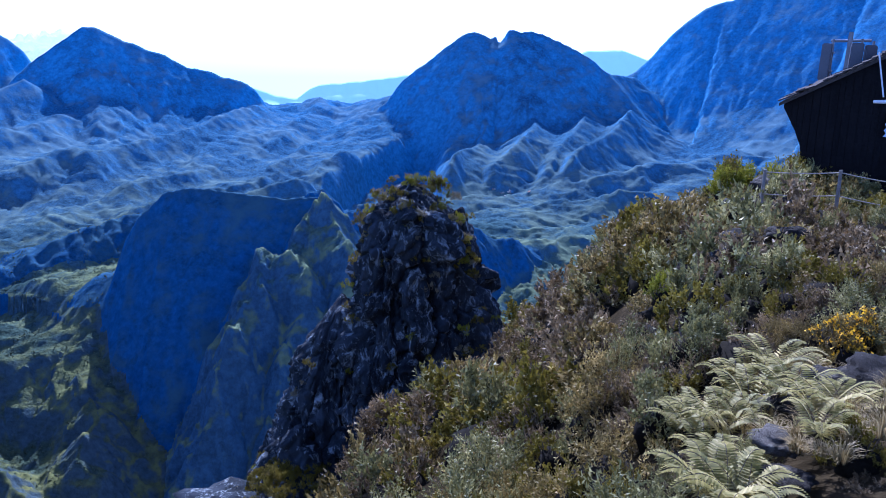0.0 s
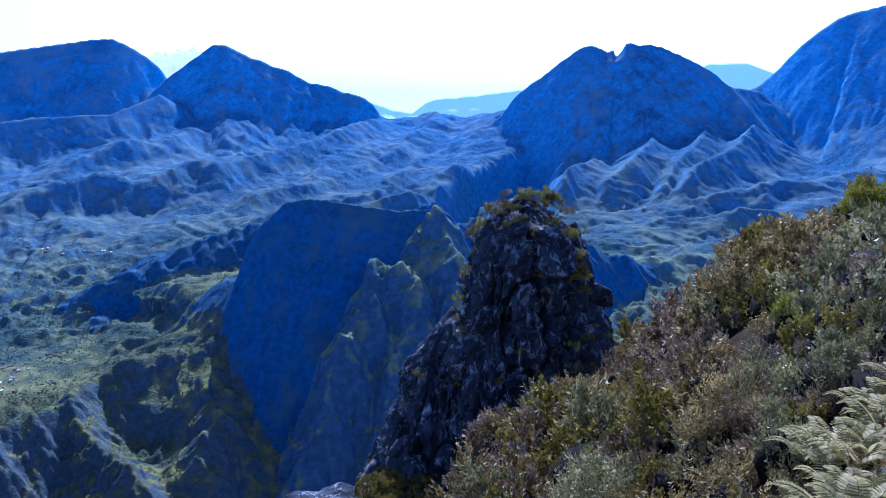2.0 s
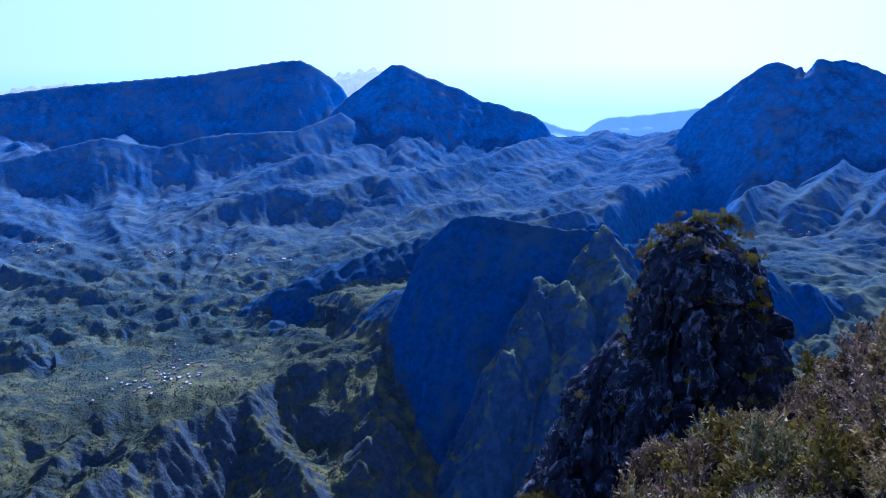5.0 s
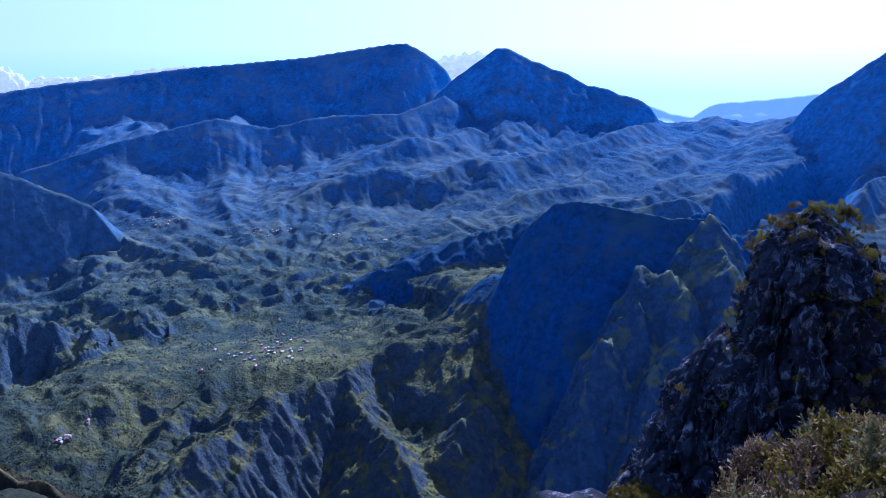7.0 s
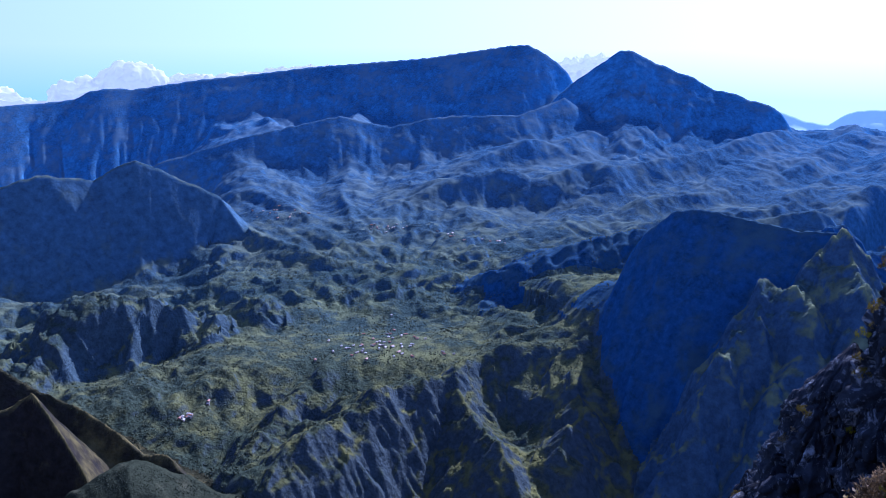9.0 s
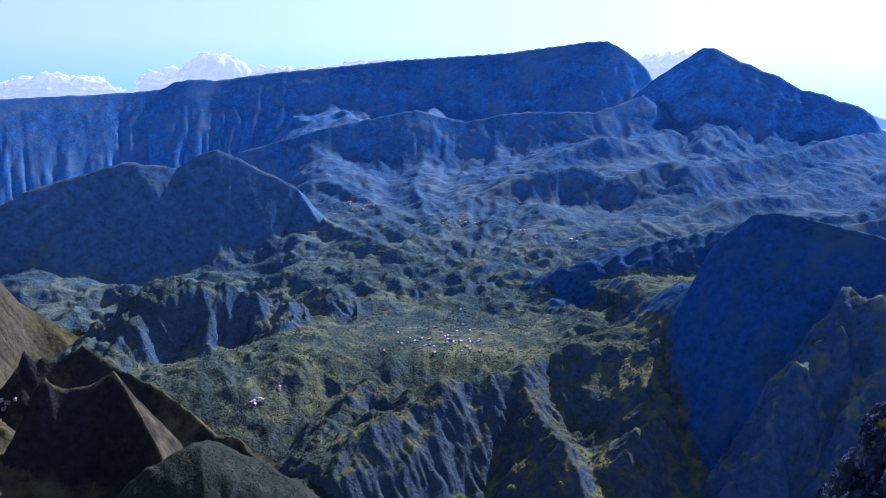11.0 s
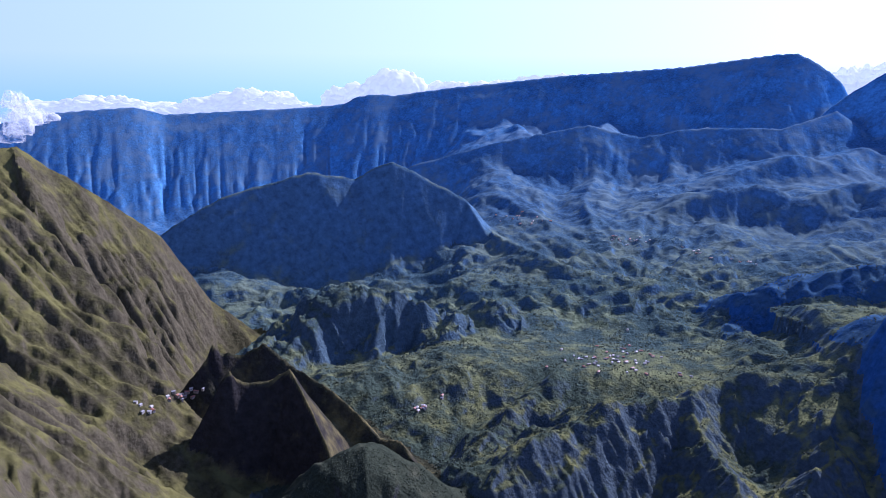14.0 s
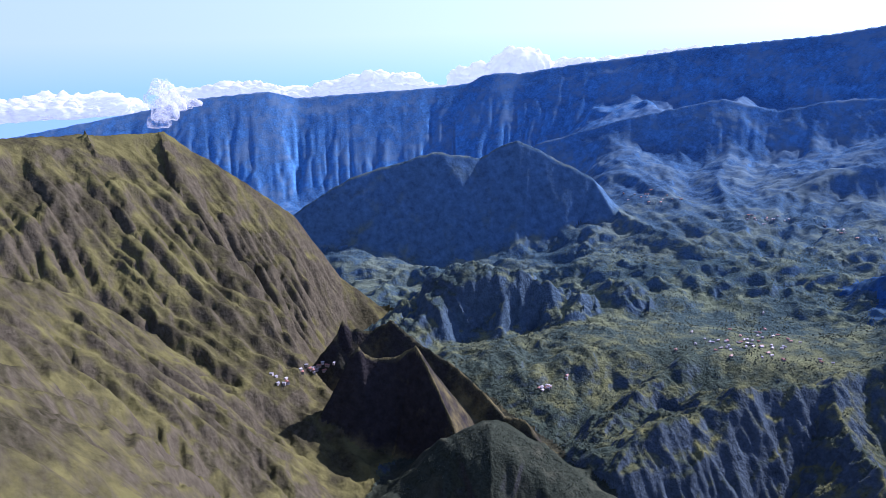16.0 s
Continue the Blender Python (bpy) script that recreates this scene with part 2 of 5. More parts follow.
# ---- the land: crests by bearing in degrees, distance and height in metres ----
CRESTS = {
    "plateau_rim": [(100, 4300, -473), (88.3, 4300, -397), (81, 4250, -311), (77, 4200, -255), (72.4, 4150, -230), (70.5, 4150, -267), (61.1, 4081, -234), (58.8, 4057, -216), (57.8, 4047, -179), (56.5, 4033, -167), (55.3, 4021, -173), (54.1, 4009, -160), (51.2, 3979, -130), (47.6, 3942, -103), (43.9, 3904, -71), (40.1, 3849, -49), (36.2, 3792, -27), (32.4, 3735, 10), (30.5, 3707, 30), (29.2, 3687, 35), (28.2, 3671, 4), (27.2, 3656, -38), (26.4, 3643, -85), (26.1, 3637, -127), (25.5, 3620, -150)],
    "pyramid_peak": [(27.2, 3500, -190), (26.1, 3400, -116), (24.9, 3400, -67), (23.9, 3400, -22), (23.0, 3400, 13), (22.2, 3400, 9), (21.1, 3400, -27), (19.6, 3400, -61), (18.1, 3400, -94), (16.9, 3400, -136), (15.6, 3400, -147), (14.6, 3400, -171), (13.5, 3400, -187), (12.6, 3400, -219), (11.9, 3400, -285)],
    "saddle": [(13, 3500, -298), (11.5, 3500, -305), (10.6, 3500, -292), (9.5, 3480, -321), (8.2, 3450, -306), (5.5, 3400, -272), (3.4, 3350, -233)],
    "shoulder": [(57, 2900, -427), (54.1, 2900, -370), (48.9, 2900, -293), (42, 2950, -220), (38.6, 2950, -262), (35, 3000, -224), (29.6, 3050, -222), (26.6, 3200, -166)],
    "twin_peak": [(4.8, 3220, -293), (3.8, 3220, -249), (3.2, 3220, -195), (1.9, 3220, -130), (0.5, 3220, -76), (-0.6, 3220, -23), (-1.6, 3220, 14), (-2.5, 3220, 16), (-3.2, 3220, -6), (-3.6, 3220, -1), (-3.8, 3220, -26), (-4.1, 3220, -5), (-4.4, 3220, 24), (-5.0, 3220, 27), (-5.4, 3220, 19), (-5.9, 3220, 26), (-7.3, 3220, 4), (-8.2, 3220, -22), (-9.6, 3220, -62), (-10.4, 3220, -90), (-11.1, 3220, -127), (-13.2, 3400, -153)],
    "high_mountain": [(-13.1, 3600, -125), (-14.0, 3600, -69), (-15.0, 3600, 12), (-16.0, 3600, 69), (-17.1, 3600, 124), (-18.3, 3600, 151), (-26.8, 3500, 271), (-40, 3300, 378)],
    "far_ridge": [(16, 4750, -297), (13, 4750, -289), (11.2, 4750, -339), (9.9, 4750, -356), (9, 4750, -297), (8.2, 4750, -276), (6.5, 4750, -264), (2.6, 4750, -222), (0, 4750, -206)],
    "far_plateau": [(-8, 4750, -131), (-9.7, 4750, -69), (-12, 4750, -61), (-13.8, 4750, -114), (-17, 4750, -164)],
    "massif": [(22.3, 1380, -379), (21.6, 1370, -325), (20.6, 1360, -285), (18.9, 1350, -245), (17.6, 1340, -237), (16, 1330, -238), (13.8, 1320, -248), (10.7, 1310, -255), (8.7, 1300, -248), (7.2, 1280, -313), (5.7, 1250, -397), (4, 1200, -459)],
    "massif_back": [(9, 1320, -260), (2, 1500, -331), (-6, 1700, -422)],
    "village_spur": [(55, 1200, -518), (52, 1225, -508), (48.7, 1245, -501), (45.5, 1275, -498), (42, 1272, -497), (38, 1265, -497), (34.5, 1270, -494), (30.7, 1295, -490), (27.5, 1308, -469), (25.2, 1312, -453), (23.6, 1335, -424), (22.2, 1370, -404)],
    "spur_a": [(33.9, 1190, -502), (32.8, 1120, -515), (31.0, 1040, -528), (28.8, 960, -549)],
    "spur_b": [(24.2, 1285, -451), (25.8, 1275, -471), (28.7, 1270, -479), (32.8, 1250, -486), (33.9, 1190, -500), (38.7, 1130, -495), (40.9, 1085, -500), (44.3, 1020, -509), (48.1, 960, -520)],
    "spur_c": [(43, 1265, -499), (45.4, 1190, -513), (47.6, 1110, -530), (49.6, 1030, -555)],
    "spur_d": [(25.8, 1270, -477), (24.6, 1170, -501), (24.1, 1120, -518), (25.9, 1040, -530)],
    "dark_ridge": [(32.9, 1500, -514), (31.2, 1560, -492), (29.8, 1600, -460), (29.3, 1640, -419), (28.5, 1650, -426), (26.1, 1680, -392), (22.3, 1720, -364), (16, 1750, -350)],
    "dome_hill": [(73, 2050, -472), (71.3, 2060, -418), (67.2, 2080, -335), (61.4, 2100, -282), (58.1, 2110, -301), (56.6, 2120, -270), (55.5, 2120, -257), (54.5, 2120, -274), (50.3, 2100, -354), (48.8, 2050, -434), (47.4, 2000, -490)],
    "canyon_ridge": [(49, 2080, -448), (46.5, 1950, -434), (44, 1850, -460), (42, 1780, -495), (40.5, 1730, -527)],
    "tower_ridge": [(63.4, 1380, -500), (61.6, 1440, -468), (60.0, 1480, -440), (59.0, 1500, -420), (56.6, 1500, -426), (54.7, 1500, -438), (53.3, 1490, -449), (52.8, 1470, -487), (52.3, 1430, -512), (51.0, 1480, -468), (50.4, 1470, -503)],
    "small_towers": [(50.1, 1540, -476), (48.7, 1550, -458), (47.5, 1530, -470), (46.3, 1490, -516)],
    "table_peak": [(72.2, 985, -514), (71.3, 990, -491), (69.3, 1000, -439), (67.9, 1005, -394), (67.3, 1008, -384), (66.9, 1010, -396), (66.0, 1012, -404), (64.5, 1012, -402), (63.1, 1008, -387), (62.4, 985, -405), (61.6, 960, -426), (60.5, 925, -460), (59.9, 895, -482)],
    "horn_peak": [(70.5, 1165, -464), (68.9, 1172, -426), (68.4, 1178, -405), (67.8, 1180, -420), (66.2, 1180, -425), (64.9, 1172, -407), (63.0, 1150, -437), (60.4, 1100, -454), (58.3, 1050, -471), (56.6, 1000, -488), (55.1, 985, -483), (52.6, 930, -519)],
    "brown_slope": [(101, 1250, -99), (89, 1320, -123), (84.2, 1420, -135), (79.4, 1500, -143), (77.7, 1510, -184), (74.6, 1530, -243), (71.3, 1550, -317), (68.4, 1560, -449), (65.6, 1560, -514)],
    "brown_spur": [(100, 800, -125), (90.2, 900, -218), (86.1, 960, -263), (81.6, 1060, -355), (76.9, 1160, -462), (74, 1180, -494)],
    "grass_spur": [(104, 420, -103), (97, 520, -148), (91, 620, -209), (87.5, 720, -300), (83.4, 830, -423), (78, 880, -496)],
    "knoll": [(64.5, 800, -489), (62.6, 815, -467), (60.6, 830, -440), (57.5, 840, -421), (54.5, 830, -447), (50.2, 800, -483)],
    "twin_spur_a": [(-6.4, 3000, -290), (-6.6, 2700, -292), (-5.2, 2500, -326), (-3.6, 2350, -370)],
    "twin_spur_b": [(-2.8, 2600, -328), (-1.0, 2350, -340), (0.2, 2250, -371), (0.7, 2150, -400)],
    "twin_spur_c": [(-10.3, 3050, -250), (-9.2, 2750, -300), (-8.0, 2550, -340), (-7.8, 2400, -375)],
    "twin_spur_d": [(-12.9, 3000, -250), (-11.5, 2700, -310), (-9.7, 2500, -322), (-9.1, 2400, -360)],
    "terrace": [(33.6, 2600, -373), (32.3, 2680, -345), (30.3, 2760, -316), (28.6, 2820, -296), (26.8, 2850, -309), (24.9, 3000, -277)],
    "foot_cliff": [(37.4, 2300, -421), (35.8, 2340, -389), (34.2, 2380, -368), (31.1, 2430, -351), (27.9, 2430, -365), (26.0, 2500, -338), (22.9, 2600, -333)],
    "pass_spur_a": [(12.1, 3300, -272), (14.5, 3050, -280), (16.9, 2850, -316), (20.4, 2650, -333), (23.6, 2500, -339)],
    "pass_spur_b": [(8.8, 3350, -298), (10.5, 2950, -347), (13.3, 2700, -375), (16.9, 2450, -400), (20.9, 2300, -400)],
    "pass_spur_c": [(3.8, 3330, -257), (5.9, 3150, -326), (8.2, 3000, -393)],
    "mesa": [(41.3, 1660, -499), (40.3, 1700, -484), (38.2, 1730, -474), (36.4, 1760, -480), (34.6, 1800, -510)],
    "massif_rib": [(12.4, 1222, -335), (13.1, 1165, -374), (14.6, 1120, -416), (15.8, 1080, -456), (16.9, 1045, -496), (18.1, 1015, -543), (18.8, 995, -578)],
    "massif_rib_b": [(8.2, 1280, -245), (7.2, 1225, -298), (6.2, 1175, -338), (5.7, 1120, -390)],
    "massif_rib_c": [(10.9, 1205, -335), (9.7, 1170, -353), (9.6, 1132, -392), (11.1, 1092, -444), (10.9, 1062, -473)],
    "brown_rib_a": [(79.6, 1483, -148), (79.0, 1383, -221), (78.1, 1316, -293), (76.3, 1279, -361), (74.7, 1230, -433)],
    "brown_rib_b": [(84.2, 1404, -142), (83.3, 1312, -210), (81.6, 1243, -277), (79.7, 1204, -332), (78.1, 1182, -390)],
    "home_spur": [(-25, 34, -30), (-60, 40, -14), (-120, 60, -4), (180, 300, 10), (150, 900, 30)],
    "home_rim": [(104, 420, -104), (120, 350, -40), (160, 400, 0), (180, 600, 20)],
}
# front profile (slope, to this far, slope beyond), back profile, gully width, gully strength, crest roughness
SHAPE = {
    "plateau_rim": ((0.85, 480, 0.85), (0.6, 400, 0.3), 85, 0.05, 2.5),
    "pyramid_peak": ((1.0, 230, 0.42), (0.9, 200, 0.6), 110, 0.14, 11),
    "saddle": ((0.5, 120, 0.22), (0.5, 200, 0.4), 130, 0.1, 12),
    "shoulder": ((0.95, 190, 0.4), (0.5, 200, 0.4), 130, 0.11, 9),
    "twin_peak": ((0.95, 480, 0.5), (1.1, 220, 0.7), 110, 0.12, 15),
    "high_mountain": ((1.05, 420, 0.6), (0.8, 300, 0.6), 100, 0.03, 10),
    "far_ridge": ((0.9, 500, 0.6), (0.3, 100, 0.3), 120, 0.08, 8),
    "far_plateau": ((0.9, 500, 0.6), (0.3, 100, 0.3), 120, 0.08, 5),
    "massif": ((1.35, 380, 1.3), (0.9, 90, 0.5), 75, 0.08, 6),
    "massif_back": ((1.5, 100, 1.5), (0.8, 100, 0.5), 70, 0.09, 6),
    "village_spur": ((0.42, 80, 0.56), (0.03, 150, 0.25), 120, 0.08, 6),
    "spur_a": ((1.0, 60, 0.8), (1.0, 60, 0.8), 45, 0.14, 5),
    "spur_b": ((1.15, 90, 0.8), (0.45, 60, 0.6), 55, 0.12, 5),
    "spur_c": ((0.7, 60, 0.65), (0.7, 60, 0.65), 45, 0.14, 4),
    "spur_d": ((1.0, 60, 0.8), (1.0, 60, 0.8), 45, 0.14, 5),
    "dark_ridge": ((1.0, 110, 0.5), (0.5, 60, 0.35), 60, 0.14, 16),
    "dome_hill": ((1.5, 170, 1.3), (0.9, 150, 0.6), 90, 0.06, 5),
    "canyon_ridge": ((0.9, 60, 0.5), (0.5, 60, 0.3), 60, 0.13, 14),
    "tower_ridge": ((1.3, 60, 0.8), (1.0, 40, 0.5), 55, 0.19, 22),
    "small_towers": ((1.6, 35, 0.6), (0.9, 40, 0.4), 36, 0.14, 26),
    "table_peak": ((2.6, 130, 1.3), (1.3, 110, 0.85), 40, 0.03, 3),
    "horn_peak": ((1.6, 50, 0.8), (1.4, 50, 0.7), 30, 0.09, 6),
    "brown_slope": ((0.85, 250, 0.6), (0.9, 200, 0.7), 150, 0.07, 5),
    "brown_spur": ((0.8, 160, 0.9), (0.55, 100, 0.8), 110, 0.07, 5),
    "grass_spur": ((0.8, 90, 1.0), (0.6, 60, 1.1), 55, 0.06, 5),
    "knoll": ((0.3, 30, 0.85), (0.3, 30, 0.8), 22, 0.09, 6),
    "twin_spur_a": ((0.75, 90, 0.5), (0.6, 90, 0.5), 80, 0.11, 8),
    "twin_spur_b": ((0.8, 80, 0.5), (0.6, 80, 0.5), 70, 0.11, 8),
    "twin_spur_c": ((0.75, 90, 0.5), (0.6, 90, 0.5), 80, 0.11, 8),
    "twin_spur_d": ((1.0, 80, 0.5), (0.6, 80, 0.5), 80, 0.11, 8),
    "terrace": ((0.95, 70, 0.4), (0.12, 90, 0.3), 80, 0.08, 5),
    "foot_cliff": ((1.0, 80, 0.4), (0.15, 150, 0.2), 75, 0.19, 12),
    "pass_spur_a": ((0.85, 60, 0.4), (0.4, 80, 0.35), 80, 0.14, 9),
    "pass_spur_b": ((0.85, 55, 0.4), (0.4, 80, 0.35), 80, 0.14, 9),
    "pass_spur_c": ((0.85, 55, 0.4), (0.4, 80, 0.35), 80, 0.14, 9),
    "mesa": ((1.1, 60, 0.5), (0.2, 80, 0.3), 60, 0.11, 4),
    "massif_rib": ((1.1, 60, 1.3), (1.1, 60, 1.3), 55, 0.19, 8),
    "massif_rib_b": ((1.2, 60, 1.3), (1.2, 60, 1.3), 45, 0.19, 8),
    "massif_rib_c": ((1.1, 60, 1.3), (1.1, 60, 1.3), 45, 0.19, 8),
    "brown_rib_a": ((1.15, 40, 1.6), (1.15, 40, 1.6), 50, 0.1, 4),
    "brown_rib_b": ((1.15, 40, 1.6), (1.15, 40, 1.6), 50, 0.1, 4),
    "home_spur": ((2.2, 60, 1.6), (2.2, 60, 1.6), 20, 0.05, 2),
    "home_rim": ((0.9, 60, 1.5), (0.9, 60, 1.5), 60, 0.08, 3),
}
NAMES = list(CRESTS)


def spot(bearing, distance, z=0.0):
    a = radians(bearing)
    return (-distance * math.sin(a), distance * math.cos(a), z)


def floor_height(x, y, r):
    """Valley floor: a gorge before the village, higher ground to its left and far away."""
    deep = np.interp(r, (0, 600, 900, 980, 1280, 1420, 1800, 2300, 2700, 3100, 3500, 5000), (-780, -780, -740, -680, -545, -528, -488, -446, -408, -355, -312, -440))
    left = np.interp(r, (0, 600, 900, 1100, 1250, 1420, 1600, 1800, 2000, 2300, 2700, 3100, 3500, 5000), (-560, -545, -540, -548, -552, -556, -548, -535, -530, -560, -620, -690, -730, -600))
    turn = smooth(48, 59, np.degrees(np.arctan2(-x, y)))
    warp = 90 * fbm(x / 420, y / 420, 4, 7)
    cx, cy, _ = spot(38, 1750)
    out, way = np.hypot(x - cx, y - cy), np.arctan2(x - cx, y - cy)
    spurs = ridged(way * 3.6 + warp / 260, (out + 2 * warp) / 1500, 3, 23) - 0.5
    hills = spurs * np.interp(out, (0, 300, 1000, 1800), (8, 30, 95, 120)) * smooth(1350, 1700, r)
    village = smooth(300, 80, np.hypot(x + 905, y - 1075))
    return deep * (1 - turn) + left * turn + hills * (1 - 0.8 * village) + 10 * fbm(x / 240, y / 240, 4, 2)


def land(x, y):
    """Height of the land, and which crest it belongs to (-1: valley floor)."""
    r = np.hypot(x, y)
    h = floor_height(x, y, r)
    owner, crest = np.full(x.shape, -1), np.full(x.shape, 1e4)
    for k, name in enumerate(NAMES):
        (f1, fd, f2), (b1, bd, b2), wide, strength, rough = SHAPE[name]
        pts = [spot(*p) for p in CRESTS[name]]
        top = max(p[2] for p in pts)
        reach = (top + 680) / min(f2, b2, 0.9)
        reach = min(reach, 1500)
        px, py = [p[0] for p in pts], [p[1] for p in pts]
        near = (x > min(px) - reach) & (x < max(px) + reach) & (y > min(py) - reach) & (y < max(py) + reach)
        if not near.any():
            continue
        qx, qy, qr = x[near], y[near], r[near]
        steps = np.cumsum([0.0] + [math.hypot(q[0] - p[0], q[1] - p[1]) for p, q in zip(pts, pts[1:])])
        s_grid = np.linspace(0, steps[-1], 600)
        z_grid = np.interp(s_grid, steps, [p[2] for p in pts])
        kernel = np.hanning(max(3, int(2.2 * wide / (steps[-1] / 600)) | 1))
        pad = len(kernel) // 2
        soft = np.convolve(np.pad(z_grid, pad, mode="edge"), kernel / kernel.sum(), "valid")
        best = np.full(qx.shape, 1e9)
        zc, along, side = np.zeros(qx.shape), np.zeros(qx.shape), np.zeros(qx.shape)
        run = 0.0
        for (ax, ay, az), (bx, by, bz) in zip(pts, pts[1:]):
            ux, uy = bx - ax, by - ay
            length = math.hypot(ux, uy)
            t = np.clip(((qx - ax) * ux + (qy - ay) * uy) / length ** 2, 0, 1)
            d = np.hypot(qx - ax - t * ux, qy - ay - t * uy)
            hit = d < best
            best = np.where(hit, d, best)
            zc = np.where(hit, az + t * (bz - az), zc)
            along = np.where(hit, run + t * length, along)
            side = np.where(hit, (np.hypot(ax + t * ux, ay + t * uy) - qr) / np.maximum(d, 1.0), side)
            run += length
        sink = smooth(0, wide * 0.8, best)
        zc = zc * (1 - sink) + np.interp(along, s_grid, soft) * sink
        zc = zc + rough * (1 - 0.6 * sink) * fbm(along / (wide * 0.5), along * 0 + k, 4, 11 + k) * 0.8
        flow = along + 0.35 * wide * fbm(qx / wide, qy / wide, 3, 31 + k)
        gully = ridged(flow / wide, best / (wide * 2.6) + 2.5 * side, 4, 51 + k) - 0.55
        d = best * (1 - strength * gully * smooth(0, wide * 0.6, best))
        front = smooth(-1, 1, side)
        c1, cd, c2 = b1 + (f1 - b1) * front, bd + (fd - bd) * front, b2 + (f2 - b2) * front
        z = zc - c1 * np.minimum(d, cd) - c2 * np.maximum(d - cd, 0)
        sub = h[near]
        up = z > sub
        blend = 6.0 + 0.008 * r[near]
        h[near] = np.maximum(sub, z) + np.maximum(blend - np.abs(sub - z), 0) ** 2 / (4 * blend)
        own, gap = owner[near], crest[near]
        own[up], gap[up] = k, best[up]
        owner[near], crest[near] = own, gap
    # made-up basin below the pass, left of the twin-topped mountain, carved steep so its wall falls dark
    bearing = np.degrees(np.arctan2(-x, y))
    brink = np.interp(bearing, (0.5, 1.8, 3.4, 5, 6.2, 7.1, 8.5), (3000, 3000, 2915, 2776, 2600, 2500, 2400))
    h = h - 190 * smooth(brink, brink - 140, r) * smooth(-0.5, 1.5, bearing) * smooth(9.5, 7.5, bearing) * smooth(1600, 2000, r)
    return h, owner, crest


def blurred(h, k):
    """Box blur of a grid, k cells to each side, along both axes."""
    for axis in (0, 1):
        pad = [(k + 1, k) if i == axis else (0, 0) for i in (0, 1)]
        c = np.cumsum(np.pad(h, pad, mode="edge"), axis=axis)
        h = (np.take(c, range(2 * k + 1, c.shape[axis]), axis) - np.take(c, range(0, c.shape[axis] - 2 * k - 1), axis)) / (2 * k + 1)
    return h


def upsample(h, shape):
    """A grid stretched to another shape, linearly."""
    u, v = np.linspace(0, h.shape[0] - 1.001, shape[0]), np.linspace(0, h.shape[1] - 1.001, shape[1])
    i, j = u.astype(int), v.astype(int)
    fu, fv = (u - i)[:, None], (v - j)[None, :]
    top = h[i][:, j] * (1 - fv) + h[i][:, j + 1] * fv
    low = h[i + 1][:, j] * (1 - fv) + h[i + 1][:, j + 1] * fv
    return top * (1 - fu) + low * fu


NEIGHBOURS = [(di, dj) for di in (-1, 0, 1) for dj in (-1, 0, 1) if di or dj]


def drained(h, turns=420, fall=0.15):
    """Hollows filled until water runs out of them over the edge of the grid."""
    w = np.full(h.shape, 1e4)
    w[0], w[-1], w[:, 0], w[:, -1] = h[0], h[-1], h[:, 0], h[:, -1]
    for _ in range(turns):
        p = np.pad(w, 1, constant_values=1e4)
        low = np.minimum.reduce([p[1 + di:1 + di + h.shape[0], 1 + dj:1 + dj + h.shape[1]] for di, dj in NEIGHBOURS])
        new_w = np.minimum(w, np.maximum(h, low + fall))
        if np.abs(new_w - w).max() < 1e-3:
            break
        w = new_w
    return w


def eroded(h, goal, cell, turns, reach, pull=0.6, force=2.6, power=0.45):
    """Rivers and rills: each cell wears towards the one below it by the water that crosses it, while the land at large is lifted towards its goal."""
    rows, cols = h.shape
    index = np.arange(rows * cols).reshape(h.shape)
    edge = np.zeros(h.shape, bool)
    edge[0] = edge[-1] = edge[:, 0] = edge[:, -1] = True
    width = np.broadcast_to(cell[:, None], h.shape)
    area0 = np.maximum(260.0, (4 * width) ** 2)
    for _ in range(turns):
        lack = goal - h
        h = h + pull * (0.6 * blurred(lack, reach) + 0.4 * blurred(lack, 3 * reach))
        p = np.pad(h, 1, mode="edge")
        best, to, far = np.zeros(h.shape), index.copy(), np.ones(h.shape)
        for di, dj in NEIGHBOURS:
            span = math.hypot(di, dj)
            drop = (h - p[1 + di:1 + di + rows, 1 + dj:1 + dj + cols]) / span
            hit = drop > best
            best[hit], far[hit] = drop[hit], span
            to[hit] = index[hit] + di * cols + dj
        to[edge] = index[edge]
        pit = (to == index) & ~edge
        to = to.ravel()
        lone = to == index.ravel()
        area = (width ** 2).ravel().copy()
        jump, live = to.copy(), ~lone
        for _ in range(11):
            area = area + np.bincount(jump[live], area[live], minlength=area.size)
            live = live & ~lone[jump]
            jump = jump[jump]
        f = force / (width * far) * ((area.reshape(h.shape) + area0) / area0) ** power
        f = np.where(lone.reshape(h.shape), 0.0, f).ravel()
        a, b = h.ravel() / (1 + f), f / (1 + f)
        b[lone] = 0.0
        jump = to.copy()
        for _ in range(11):
            a, b, jump = a + b * a[jump], b * b[jump], jump[jump]
        h = a.reshape(h.shape)
        if pit.any():
            p = np.pad(h, 1, mode="edge")
            low = np.minimum.reduce([p[1 + di:1 + di + rows, 1 + dj:1 + dj + cols] for di, dj in NEIGHBOURS])
            h = np.where(pit, low + 0.05, h)
    return h + blurred(goal - h, reach)


PINNED = ("plateau_rim", "pyramid_peak", "saddle", "shoulder", "twin_peak", "high_mountain", "far_ridge", "far_plateau", "massif", "dark_ridge", "dome_hill",
          "tower_ridge", "small_towers", "table_peak", "horn_peak", "brown_slope", "brown_spur", "grass_spur", "knoll")


